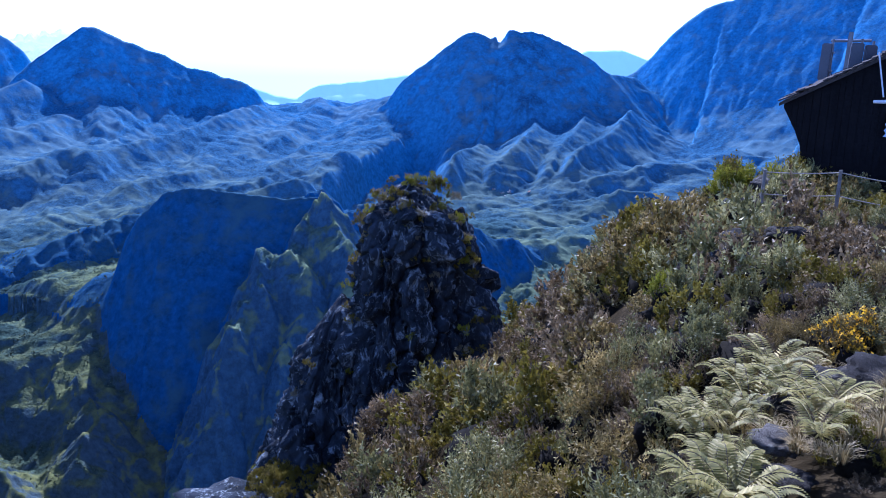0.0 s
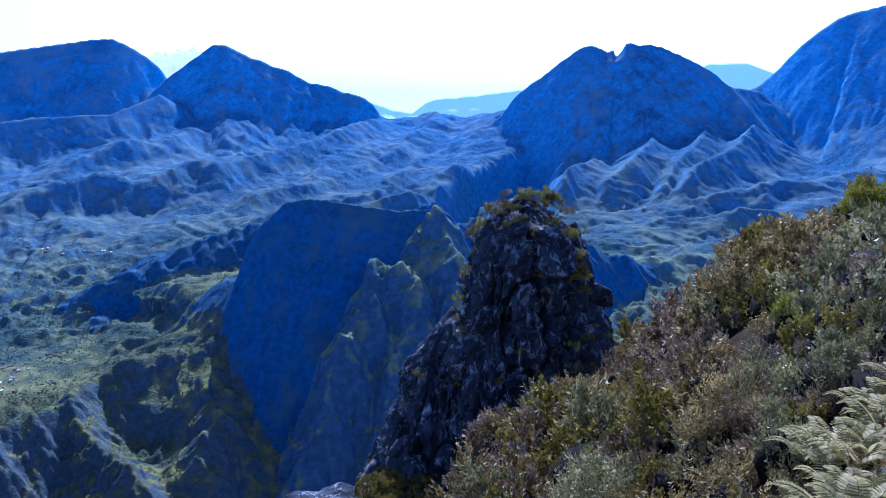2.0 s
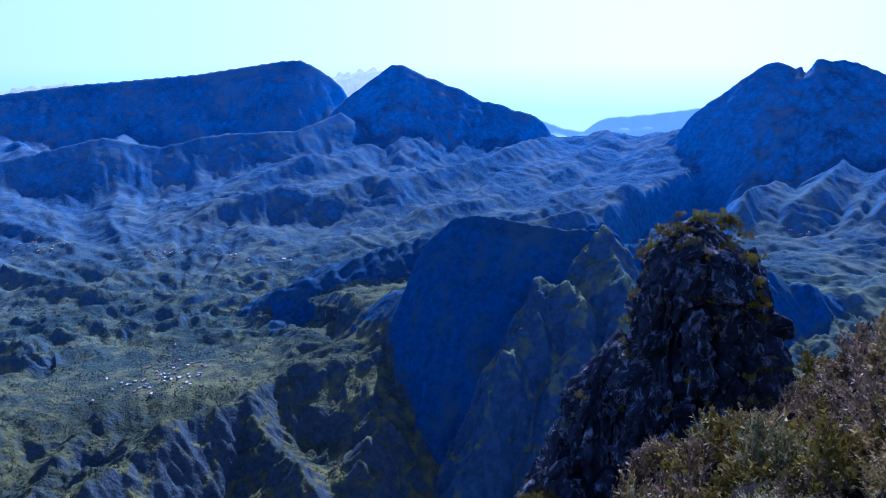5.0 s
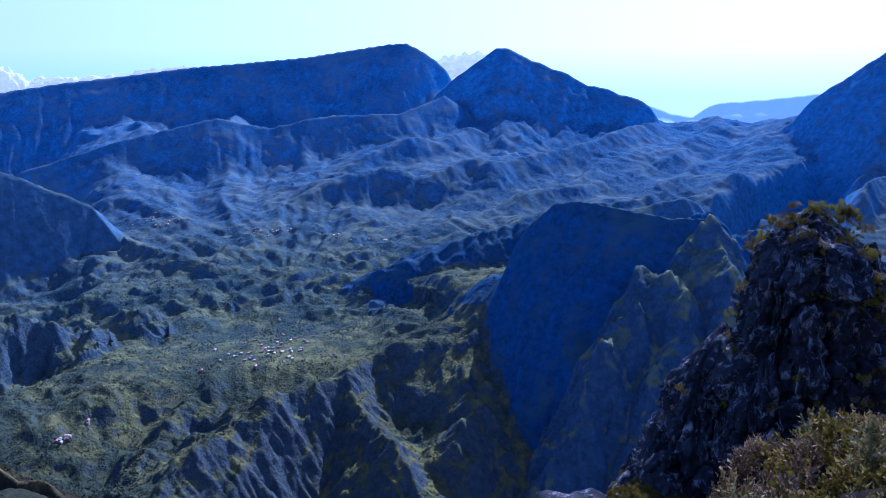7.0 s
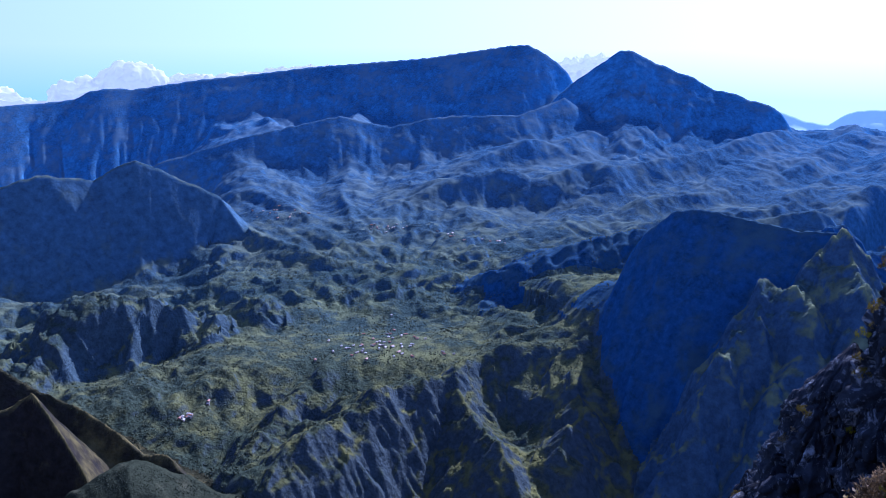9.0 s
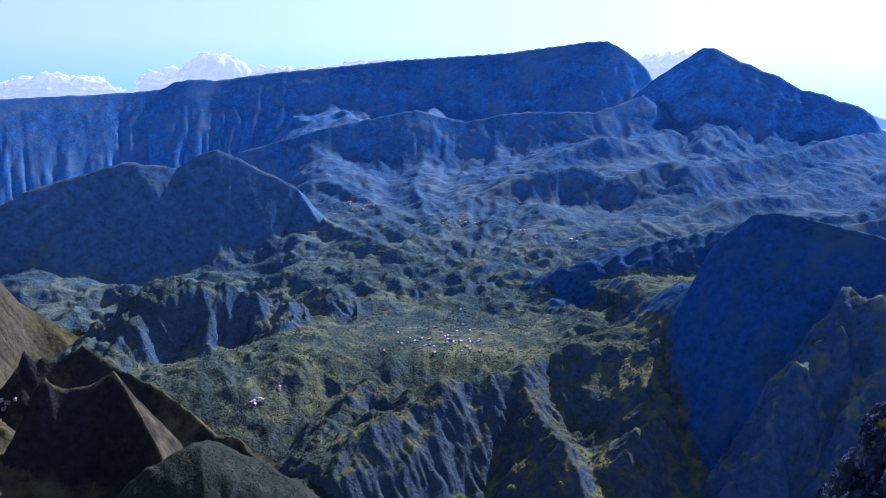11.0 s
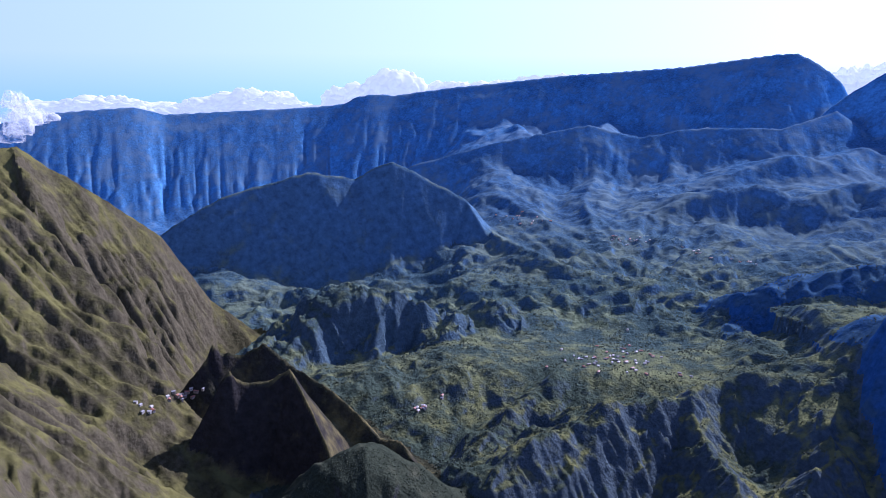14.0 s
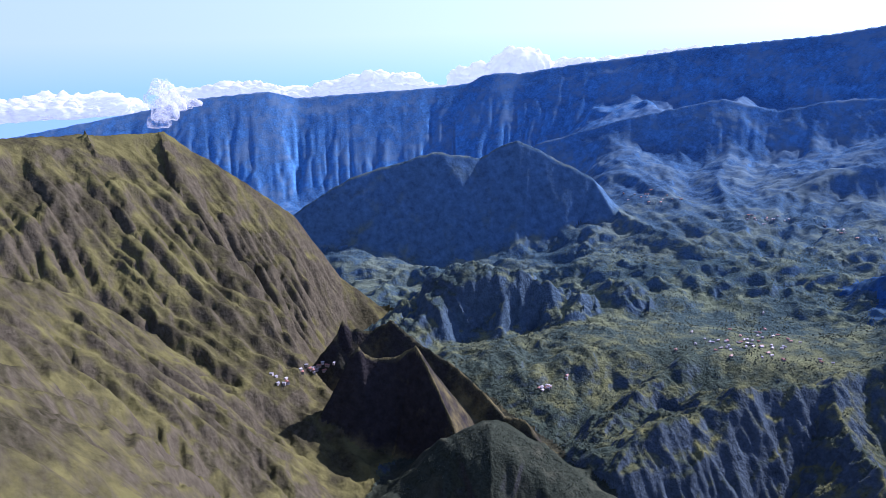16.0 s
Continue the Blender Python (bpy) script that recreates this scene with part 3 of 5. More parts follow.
# how craggy the land of a crest is, where it differs from the rest
CALM = {"plateau_rim": 0.4, "far_ridge": 0.2, "far_plateau": 0.2, "massif": 0.35, "dome_hill": 0.8, "pyramid_peak": 1.3, "twin_peak": 1.3, "brown_slope": 1.0, "brown_spur": 1.0, "grass_spur": 0.8, "tower_ridge": 1.8, "small_towers": 1.6, "massif_rib": 1.5, "massif_rib_b": 1.5, "massif_rib_c": 1.5, "knoll": 0.3,
        "table_peak": 0.3, "horn_peak": 0.4, "village_spur": 0.6, "home_spur": 0.1, "home_rim": 0.2, "high_mountain": 0.6}


def owner_is(owner, *names):
    return np.isin(owner, [NAMES.index(k) for k in names])


def sheet(bearings, rings, worn=True):
    """The land over a fan of bearings and distances, worn by water."""
    a, r = np.meshgrid(np.radians(bearings), rings)
    x, y = -r * np.sin(a), r * np.cos(a)
    h, owner, crest = (v.reshape(a.shape) for v in land(x.ravel(), y.ravel()))
    if worn:
        step = abs(math.radians(bearings[1] - bearings[0]))
        quarter = blurred(h, 2)[::4, ::4]
        goal = h + np.maximum(0, upsample(drained(quarter) - quarter, h.shape))
        rng = np.random.default_rng(5)
        half = goal[::2, ::2] + rng.uniform(-2, 2, goal[::2, ::2].shape)
        half = eroded(half, goal[::2, ::2], 2 * rings[::2] * step, 16, 5, 0.6, 0.9)
        start = upsample(half, h.shape) + rng.uniform(-0.6, 0.6, h.shape)
        wear = eroded(start, goal, rings * step, 9, 8, 0.6, 0.8)
        rise = wear - goal
        top = 6 + 0.008 * r
        wear = goal + np.where(rise > 0, top * np.tanh(rise / top), rise)
        calm = np.ones(h.shape)
        for key, share in (("brown_slope", 1.2), ("brown_spur", 1.2), ("grass_spur", 1.1), ("tower_ridge", 0.4), ("knoll", 0.25), ("massif", 0.2), ("high_mountain", 0.18), ("dome_hill", 0.35), ("dark_ridge", 0.6), ("table_peak", 0.1)):
            calm[owner == NAMES.index(key)] = share
        wear = goal + (wear - goal) * blurred(calm, 4)
        wear = h + (wear - h) * smooth(rings[0], rings[0] * 1.12, r)
        pin = np.exp(-(crest / (0.014 * r)) ** 2) * owner_is(owner, *PINNED)
        h = h + 0.45 * (wear - h) * (1 - pin)
        # crags and hollows at every size, calm on the village shelf and along the skylines
        share = np.ones(h.shape)
        for key, amount in CALM.items():
            share[owner == NAMES.index(key)] = amount
        share = blurred(share, 3) * (1 - 0.85 * pin) * smooth(rings[0], rings[0] * 1.12, r)
        share = share * (1 - 0.75 * smooth(260, 120, np.hypot(x + 905, y - 1075)))
        tall = np.interp(r, (400, 900, 1300, 1700, 2200, 3200), (24, 36, 46, 44, 27, 24))
        h = h + share * tall * (craggy(x, y, 260, 7, 91) - 0.36) + share * np.where(owner_is(owner, "brown_slope", "brown_spur", "grass_spur"), 0.1, np.interp(r, (1200, 1800), (0.42, 0.25))) * tall * (craggy(x, y, 70, 5, 191) - 0.36)
    return np.stack([x.ravel(), y.ravel(), h.ravel()], 1), owner.ravel(), a.shape


def mesh_of(name, co, quads, soft=True):
    """A smooth mesh of the vertices that the quads use."""
    used, index = np.unique(quads, return_inverse=True)
    me = bpy.data.meshes.new(name)
    me.vertices.add(len(used))
    me.vertices.foreach_set("co", co[used].astype(np.float32).ravel())
    count, size = quads.shape
    me.loops.add(count * size)
    me.loops.foreach_set("vertex_index", index.astype(np.int32).ravel())
    me.polygons.add(count)
    me.polygons.foreach_set("loop_start", np.arange(0, count * size, size, dtype=np.int32))
    me.polygons.foreach_set("use_smooth", np.full(count, soft))
    me.update(calc_edges=True)
    return me


RINGS = np.concatenate([np.geomspace(355, 780, 100, endpoint=False), np.geomspace(780, 4850, 700)])
BEARINGS = np.linspace(96, -28, 921)
co, owner, shape = sheet(BEARINGS, RINGS)
HEIGHTS = co[:, 2].reshape(shape)


def ground(x, y):
    """Height of the finished land."""
    r, a = np.hypot(x, y), np.degrees(np.arctan2(-x, y))
    i = np.clip(np.interp(r, RINGS, np.arange(len(RINGS))), 0, len(RINGS) - 1.001)
    j = np.clip((96 - a) / 124 * 920, 0, 919.999)
    i0, j0 = i.astype(int), j.astype(int)
    u, v = i - i0, j - j0
    return (HEIGHTS[i0, j0] * (1 - u) * (1 - v) + HEIGHTS[i0 + 1, j0] * u * (1 - v) + HEIGHTS[i0, j0 + 1] * (1 - u) * v + HEIGHTS[i0 + 1, j0 + 1] * u * v)



grid = np.arange(shape[0] * shape[1]).reshape(shape)
quads = np.stack([grid[:-1, :-1], grid[:-1, 1:], grid[1:, 1:], grid[1:, :-1]], -1).reshape(-1, 4)
face_owner = owner[quads[:, 0]]
face_r, face_a = np.hypot(co[quads[:, 0], 0], co[quads[:, 0], 1]), np.degrees(np.arctan2(-co[quads[:, 0], 0], co[quads[:, 0], 1]))
wander = face_r + 330 * fbm(co[quads[:, 0], 0] / 170, co[quads[:, 0], 1] / 170, 4, 77)
face_owner[(face_owner < 0) & (wander > 1720)] = -3
face_owner[(face_owner < 0) & ((wander > 2120) | ((face_a < 17) & (face_r > 1200)))] = -2
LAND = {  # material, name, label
    "plateau_rim": (M_LAND, "mountain", "long haze-blue cliff wall with a flat rim above the valley"),
    "pyramid_peak": (M_LAND, "mountain", "pointed haze-blue mountain peak in shade behind the valley"),
    "saddle": (M_LAND, "mountain_saddle", "low jagged pass between two haze-blue mountains"),
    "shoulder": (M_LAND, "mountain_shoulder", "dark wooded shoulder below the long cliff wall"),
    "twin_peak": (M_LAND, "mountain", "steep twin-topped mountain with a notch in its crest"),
    "high_mountain": (M_LAND, "mountain", "high haze-blue mountain flank with rocky ribs"),
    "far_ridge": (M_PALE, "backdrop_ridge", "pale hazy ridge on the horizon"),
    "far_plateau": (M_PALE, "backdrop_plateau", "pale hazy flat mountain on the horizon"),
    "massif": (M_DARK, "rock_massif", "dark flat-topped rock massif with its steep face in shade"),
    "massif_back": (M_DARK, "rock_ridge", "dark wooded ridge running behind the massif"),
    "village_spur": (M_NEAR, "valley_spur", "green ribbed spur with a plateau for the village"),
    "spur_a": (M_NEAR, "valley_spur", "steep green rib running down from the village plateau"),
    "spur_b": (M_NEAR, "valley_spur", "steep green rib running down from the village plateau"),
    "spur_c": (M_NEAR, "valley_spur", "steep green rib running down from the village plateau"),
    "spur_d": (M_NEAR, "valley_spur", "steep green rib running down from the village plateau"),
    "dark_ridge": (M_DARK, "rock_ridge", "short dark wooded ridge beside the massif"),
    "dome_hill": (M_LAND, "mountain", "dark rounded mountain in shade inside the valley"),
    "canyon_ridge": (M_NEAR, "rock_ridge", "ridge with a bare cliff over the canyon"),
    "tower_ridge": (M_NEAR, "rock_ridge", "row of craggy rock towers on the valley floor"),
    "small_towers": (M_NEAR, "rock_ridge", "small craggy rock towers beside the village"),
    "table_peak": (M_PEAK, "rock_peak", "steep two-horned rock peak with a flat saddle"),
    "horn_peak": (M_PEAK, "rock_peak", "pointed rock peak behind the two-horned one"),
    "brown_slope": (M_BROWN, "mountain", "broad brown mountain slope with deep gullies"),
    "brown_spur": (M_BROWN, "mountain_spur", "brown and green spur below the broad slope"),
    "grass_spur": (M_BROWN, "mountain_spur", "dry grassy spur with small gullies"),
    "knoll": (M_KNOLL, "wooded_knoll", "small dark wooded knoll in front of the rock peak"),
    "twin_spur_a": (M_LAND, "mountain_spur", "sunlit triangular spur below the twin-topped mountain"),
    "twin_spur_b": (M_LAND, "mountain_spur", "sunlit triangular spur below the twin-topped mountain"),
    "twin_spur_c": (M_LAND, "mountain_spur", "sunlit triangular spur below the twin-topped mountain"),
    "twin_spur_d": (M_LAND, "mountain_spur", "dark conical spur below the high mountain"),
    "terrace": (M_LAND, "mountain_terrace", "grassy sunlit terrace below the pointed mountain"),
    "foot_cliff": (M_LAND, "foothills", "broken cliff with small cones at the foot of the mountains"),
    "pass_spur_a": (M_LAND, "mountain_spur", "broken sunlit ridge below the pass"),
    "pass_spur_b": (M_LAND, "mountain_spur", "broken sunlit ridge below the pass"),
    "pass_spur_c": (M_LAND, "mountain_spur", "broken sunlit ridge below the pass"),
    "mesa": (M_NEAR, "hill", "low flat-topped wooded hill with its face in shade"),
    "massif_rib": (M_RIB, "rock_rib", "wooded rib tinted as sunlit on the shaded massif"),
    "massif_rib_b": (M_RIB, "rock_rib", "wooded rib tinted as sunlit on the shaded massif"),
    "massif_rib_c": (M_RIB, "rock_rib", "wooded rib tinted as sunlit on the shaded massif"),
    "brown_rib_a": (M_BROWN, "mountain_spur", "brown rib on the broad mountain slope"),
    "brown_rib_b": (M_BROWN, "mountain_spur", "brown rib on the broad mountain slope"),
    "home_spur": (M_BROWN, "cliff", "rock cliff under the viewpoint"),
    "home_rim": (M_BROWN, "cliff", "dry rim of the cliff beside the viewpoint"),
}
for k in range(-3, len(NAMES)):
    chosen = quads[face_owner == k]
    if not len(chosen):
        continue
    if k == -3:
        mat, kind_name, label = M_NEAR, "ground", "wooded ground tinted haze-blue beyond the village"
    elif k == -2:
        mat, kind_name, label = M_LAND, "valley_floor", "broken high valley floor tinted haze-blue below the far mountains"
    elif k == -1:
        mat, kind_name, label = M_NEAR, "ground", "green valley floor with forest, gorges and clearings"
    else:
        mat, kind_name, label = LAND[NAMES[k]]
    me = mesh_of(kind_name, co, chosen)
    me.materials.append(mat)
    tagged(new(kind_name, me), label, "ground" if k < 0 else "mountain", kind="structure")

BROWN_LAND = ((np.linspace(-28, -264, 60), np.geomspace(60, 4850, 60), "ground_behind", "dry mountain land behind the viewpoint"),
              (np.linspace(96, -28, 240), np.geomspace(60, 356, 90), "ground_below", "dry broken slopes below the viewpoint"))
for fan, rings, kind_name, label in BROWN_LAND:
    back_co, _, shape = sheet(fan, rings, False)
    grid = np.arange(shape[0] * shape[1]).reshape(shape)
    quads = np.stack([grid[:-1, :-1], grid[:-1, 1:], grid[1:, 1:], grid[1:, :-1]], -1).reshape(-1, 4)
    me = mesh_of(kind_name, back_co, quads)
    me.materials.append(M_BROWN)
    tagged(new(kind_name, me), label, "ground", kind="structure")


# ---- the near hillside ----
def hill(x, y):
    """Height of the slope on which the camera stands: flat along its brow, falling away to the left."""
    r, a = np.hypot(x, y), np.degrees(np.arctan2(-x, y))
    turns = (-180, -90, -40, -28, -16, -5, 4.5, 8, 25, 90, 180)
    r1 = np.interp(a, turns, (4, 4, 4, 4.3, 5.5, 9, 12.5, 12, 12, 8, 4))
    z1 = np.interp(a, turns, (-0.5, -0.5, -0.8, -1.2, -2.0, -4.2, -6.4, -8.2, -9.5, -5, -0.5))
    r2 = np.interp(a, turns, (30, 30, 29, 28, 29, 24, 18.5, 15, 14, 12, 30))
    z2 = np.interp(a, turns, (-1, -1, -2.4, -3.1, -4.0, -7.9, -8.5, -12, -12.5, -8, -1))
    z = np.where(r < r1, z1 * r / r1, z1 + (z2 - z1) * np.clip((r - r1) / (r2 - r1), 0, 1)) - 0.85 * np.maximum(r - r2, 0)
    return z + 0.32 * fbm(x / 2.2, y / 2.2, 3, 201) + 0.05 * fbm(x / 0.5, y / 0.5, 2, 202)


gx, gy = np.meshgrid(np.linspace(-16, 26, 190), np.linspace(-8, 44, 230))
gz = hill(gx.ravel(), gy.ravel())
hill_co = np.stack([gx.ravel(), gy.ravel(), gz], 1)
grid = np.arange(gx.size).reshape(gx.shape)
quads = np.stack([grid[:-1, :-1], grid[:-1, 1:], grid[1:, 1:], grid[1:, :-1]], -1).reshape(-1, 4)
me = mesh_of("hillside", hill_co, quads)
M_SOIL = slope_material("scrub_soil", (0.028, 0.021, 0.014), (0.022, 0.018, 0.010), (0.045, 0.034, 0.018), 60.0, 0.5)
me.materials.append(M_SOIL)
tagged(new("hillside", me), "scrub-covered slope of the viewpoint", "ground", kind="structure")


# ---- helpers for things ----
def part(name, bm, mat, parent=None, label="", shade=False):
    """Links a bmesh as one mesh object, under its thing if there is one."""
    me = bpy.data.meshes.new(name)
    bm.to_mesh(me)
    bm.free()
    me.materials.append(mat)
    if shade:
        me.polygons.foreach_set("use_smooth", np.ones(len(me.polygons), bool))
    ob = new(name, me)
    if parent:
        ob.parent = parent
    if label:
        ob["label"] = label
    return ob


def box(bm, size, m=Matrix(), bevel=0.0):
    made = bmesh.ops.create_cube(bm, size=1.0, matrix=m @ Matrix.Diagonal((*size, 1)))
    if bevel:
        edges = list({e for v in made["verts"] for e in v.link_edges})
        bmesh.ops.bevel(bm, geom=edges, offset=bevel, segments=2, affect="EDGES")
    return bm


def rod(bm, a, c, r1, r2=None, sides=8):
    a, c = Vector(a), Vector(c)
    turn = (c - a).to_track_quat("Z", "Y").to_matrix().to_4x4()
    bmesh.ops.create_cone(bm, cap_ends=True, segments=sides, radius1=r1, radius2=r1 if r2 is None else r2, depth=(c - a).length,
                          matrix=Matrix.Translation((a + c) / 2) @ turn)
    return bm


def thing(name, place, label, category, group="", turn=0.0):
    ob = tagged(new(name), label, category, group)
    ob.matrix_world = pose(*place, 0, 0, turn)
    return ob


def hill_at(bearing, distance):
    x, y, _ = spot(bearing, distance)
    return x, y, float(hill(np.array([x]), np.array([y]))[0])


# ---- rock spire ----
def rock_material(name, dark, light, lichen):
    m, n, l, p = material(name)
    geo, n1, n2, n3 = n.new("ShaderNodeNewGeometry"), n.new("ShaderNodeTexNoise"), n.new("ShaderNodeTexNoise"), n.new("ShaderNodeTexVoronoi")
    stretch = n.new("ShaderNodeMapping")
    stretch.inputs["Scale"].default_value = (1, 1, 0.6)
    l.new(geo.outputs["Position"], stretch.inputs["Vector"])
    for t, s in ((n1, 0.9), (n2, 2.0)):
        t.inputs["Scale"].default_value, t.inputs["Detail"].default_value, t.inputs["Roughness"].default_value = s, 10, 0.75
        l.new(stretch.outputs[0], t.inputs["Vector"])
    n2.inputs["Distortion"].default_value = 0.6
    n3.inputs["Scale"].default_value = 1.6
    l.new(stretch.outputs[0], n3.inputs["Vector"])
    r1, r2 = n.new("ShaderNodeValToRGB"), n.new("ShaderNodeValToRGB")
    r1.color_ramp.elements[0].position, r1.color_ramp.elements[1].position = 0.36, 0.66
    r1.color_ramp.elements[0].color, r1.color_ramp.elements[1].color = (*dark, 1), (*light, 1)
    r2.color_ramp.elements[0].position, r2.color_ramp.elements[1].position = 0.53, 0.62
    l.new(n1.outputs[0], r1.inputs[0])
    l.new(n2.outputs[0], r2.inputs[0])
    mix, tint = n.new("ShaderNodeMix"), n.new("ShaderNodeRGB")
    mix.data_type = "RGBA"
    tint.outputs[0].default_value = (*lichen, 1)
    l.new(r2.outputs[0], mix.inputs["Factor"])
    l.new(r1.outputs[0], mix.inputs["A"])
    l.new(tint.outputs[0], mix.inputs["B"])
    l.new(mix.outputs["Result"], p.inputs["Base Color"])
    p.inputs["Roughness"].default_value = 0.9
    p.inputs["Specular IOR Level"].default_value = 0.05
    add, bn = n.new("ShaderNodeMath"), n.new("ShaderNodeBump")
    l.new(n2.outputs[0], add.inputs[0])
    l.new(n3.outputs["Distance"], add.inputs[1])
    l.new(add.outputs[0], bn.inputs["Height"])
    bn.inputs["Strength"].default_value, bn.inputs["Distance"].default_value = 1.0, 0.12
    l.new(bn.outputs[0], p.inputs["Normal"])
    return m


M_ROCK = rock_material("lichened_basalt", (0.010, 0.012, 0.014), (0.056, 0.066, 0.076), (0.26, 0.285, 0.28))
M_STONE = rock_material("weathered_stone", (0.07, 0.062, 0.05), (0.19, 0.17, 0.135), (0.32, 0.30, 0.23))


def blocks_of(x, y, z, seed):
    """Stone blocks: each one's own number, and how far its joint is."""
    ix, iy, iz = (np.floor(v).astype(np.int64) for v in (x, y, z))
    f1, f2, own = np.full(x.shape, 9.0), np.full(x.shape, 9.0), np.zeros(x.shape)
    for dx in (-1, 0, 1):
        for dy in (-1, 0, 1):
            for dz in (-1, 0, 1):
                jx, jy, s = ix + dx, iy + dy, (iz + dz) * 7919 + seed
                d = np.sqrt((jx + hashed(jx, jy, s) - x) ** 2 + (jy + hashed(jx, jy, s + 1) - y) ** 2 + (iz + dz + hashed(jx, jy, s + 2) - z) ** 2)
                closer = d < f1
                f2 = np.where(closer, f1, np.minimum(f2, d))
                own = np.where(closer, hashed(jx, jy, s + 3), own)
                f1 = np.where(closer, d, f1)
    return own, f2 - f1


def column(name, heights, centres, lefts, rights, depths, rows, around, seed, parent):
    """A crag of stacked uneven rings; widths to its left and right and its depth change with height."""
    z = np.linspace(heights[0], heights[-1], rows)
    cx, lw, rw, dp = (np.interp(z, heights, v) for v in (centres, lefts, rights, depths))
    ang = np.linspace(0, 2 * np.pi, around, endpoint=False)
    zz, aa = np.meshgrid(z, ang, indexing="ij")
    c, s = np.cos(aa), np.sin(aa)
    half = np.where(c < 0, lw[:, None], rw[:, None])
    reach = np.minimum(half, dp[:, None])
    x = cx[:, None] + np.sign(c) * np.abs(c) ** 0.85 * half
    y = np.sign(s) * np.abs(s) ** 0.85 * dp[:, None]
    tilt = zz + 0.25 * x
    big = crag(x / 2.6, y / 2.6, tilt / 4.5, 3, seed) - 0.42
    bend = 0.5 * (crag(x / 0.9, y / 0.9, tilt / 0.9, 3, seed + 50) - 0.42)
    own, joint = blocks_of(x / 1.25 + 0.6 * bend, y / 1.25 + 0.6 * bend, tilt / 3.0 + 0.4 * bend, seed)
    own2, joint2 = blocks_of(x / 0.42 + 0.5 * bend, y / 0.42, tilt / 1.0 + 0.5 * bend, seed + 7)
    fine = crag(x / 0.25, y / 0.25, tilt / 0.3, 3, seed + 90) - 0.42
    size = np.minimum(reach, 2.2) / 2.2
    push = (1.3 * big + 0.95 * (own - 0.5) - 0.45 * smooth(0.16, 0.0, joint)) * size + (0.30 * (own2 - 0.5) - 0.14 * smooth(0.2, 0.0, joint2) + 0.16 * fine) * np.minimum(size * 2, 1.0)
    x, y = x + c * push, y + s * push
    zz = zz + (0.5 * (own - 0.5) + 0.12 * (own2 - 0.5)) * size + 0.1 * fine
    pts = np.stack([x.ravel(), y.ravel(), zz.ravel()], 1)
    grid = np.arange(rows * around).reshape(rows, around)
    nxt = np.roll(grid, -1, 1)
    quads = np.stack([grid[:-1], nxt[:-1], nxt[1:], grid[1:]], -1).reshape(-1, 4)
    me = mesh_of(name, pts, quads)
    me.materials.append(M_ROCK)
    ob = new(name, me)
    ob.parent = parent
    return ob


spire = thing("rock_spire", spot(3.0, 34, 0), "dark lichened basalt spire with shrubs on its top", "rock", turn=3.0)
column("tower", (-27, -15.5, -11.5, -9.6, -8.2, -6.7, -5.7, -5.1, -4.6, -4.25), (0, 0, 0, 0, 0, 0, 0.1, 0.25, 0.4, 0.45),
       (4.6, 3.4, 2.2, 1.75, 1.5, 1.45, 1.15, 0.85, 0.45, 0.05), (6.3, 5.7, 4.7, 4.1, 3.6, 3.2, 2.5, 1.5, 0.6, 0.05),
       (5, 4.5, 3.6, 3.2, 2.8, 2.5, 2.1, 1.5, 0.8, 0.05), 310, 250, 3, spire)
column("pinnacle", (-8.5, -6.6, -6.0, -5.6, -5.45), (2.4, 2.5, 2.6, 2.65, 2.7), (1.2, 0.8, 0.5, 0.25, 0.05), (0.9, 0.6, 0.4, 0.2, 0.05),
       (1.2, 0.9, 0.6, 0.3, 0.05), 70, 80, 11, spire)
column("buttress", (-27, -18, -15.5, -13, -11.2, -9.9, -9.3), (-3.9, -3.4, -3.1, -2.9, -2.7, -2.5, -2.4),
       (3.1, 2.7, 2.3, 1.6, 0.9, 0.35, 0.05), (3, 2.5, 2.2, 1.7, 1.2, 0.6, 0.05), (4.5, 4, 3.4, 2.6, 1.8, 1.0, 0.05), 200, 220, 5, spire)


# ---- plants ----
def leaf_material(name, colours, through=0.28, grain=2.2):
    """Leaves that change shade from tuft to tuft and leaf to leaf, and let some light through."""
    m, n, l, p = material(name)
    geo, ramp, tr, mix, out = n.new("ShaderNodeNewGeometry"), n.new("ShaderNodeValToRGB"), n.new("ShaderNodeBsdfTranslucent"), n.new("ShaderNodeMixShader"), n["Material Output"]
    for k, c in enumerate(colours):
        e = ramp.color_ramp.elements[k] if k < 2 else ramp.color_ramp.elements.new(1)
        e.position, e.color = k / (len(colours) - 1), (*c, 1)
    tuft, span, pick = n.new("ShaderNodeTexNoise"), n.new("ShaderNodeMapRange"), n.new("ShaderNodeMath")
    tuft.inputs["Scale"].default_value, tuft.inputs["Detail"].default_value = grain, 4
    l.new(geo.outputs["Position"], tuft.inputs["Vector"])
    span.inputs[1].default_value, span.inputs[2].default_value, span.inputs[4].default_value = 0.3, 0.7, 0.62
    l.new(tuft.outputs[0], span.inputs[0])
    pick.operation = "MULTIPLY_ADD"
    pick.inputs[1].default_value = 0.38
    l.new(geo.outputs["Random Per Island"], pick.inputs[0])
    l.new(span.outputs[0], pick.inputs[2])
    l.new(pick.outputs[0], ramp.inputs[0])
    l.new(ramp.outputs[0], p.inputs["Base Color"])
    l.new(ramp.outputs[0], tr.inputs[0])
    p.inputs["Roughness"].default_value = 0.6
    p.inputs["Specular IOR Level"].default_value = 0.15
    mix.inputs[0].default_value = through
    l.new(p.outputs[0], mix.inputs[1])
    l.new(tr.outputs[0], mix.inputs[2])
    l.new(mix.outputs[0], out.inputs[0])
    return m


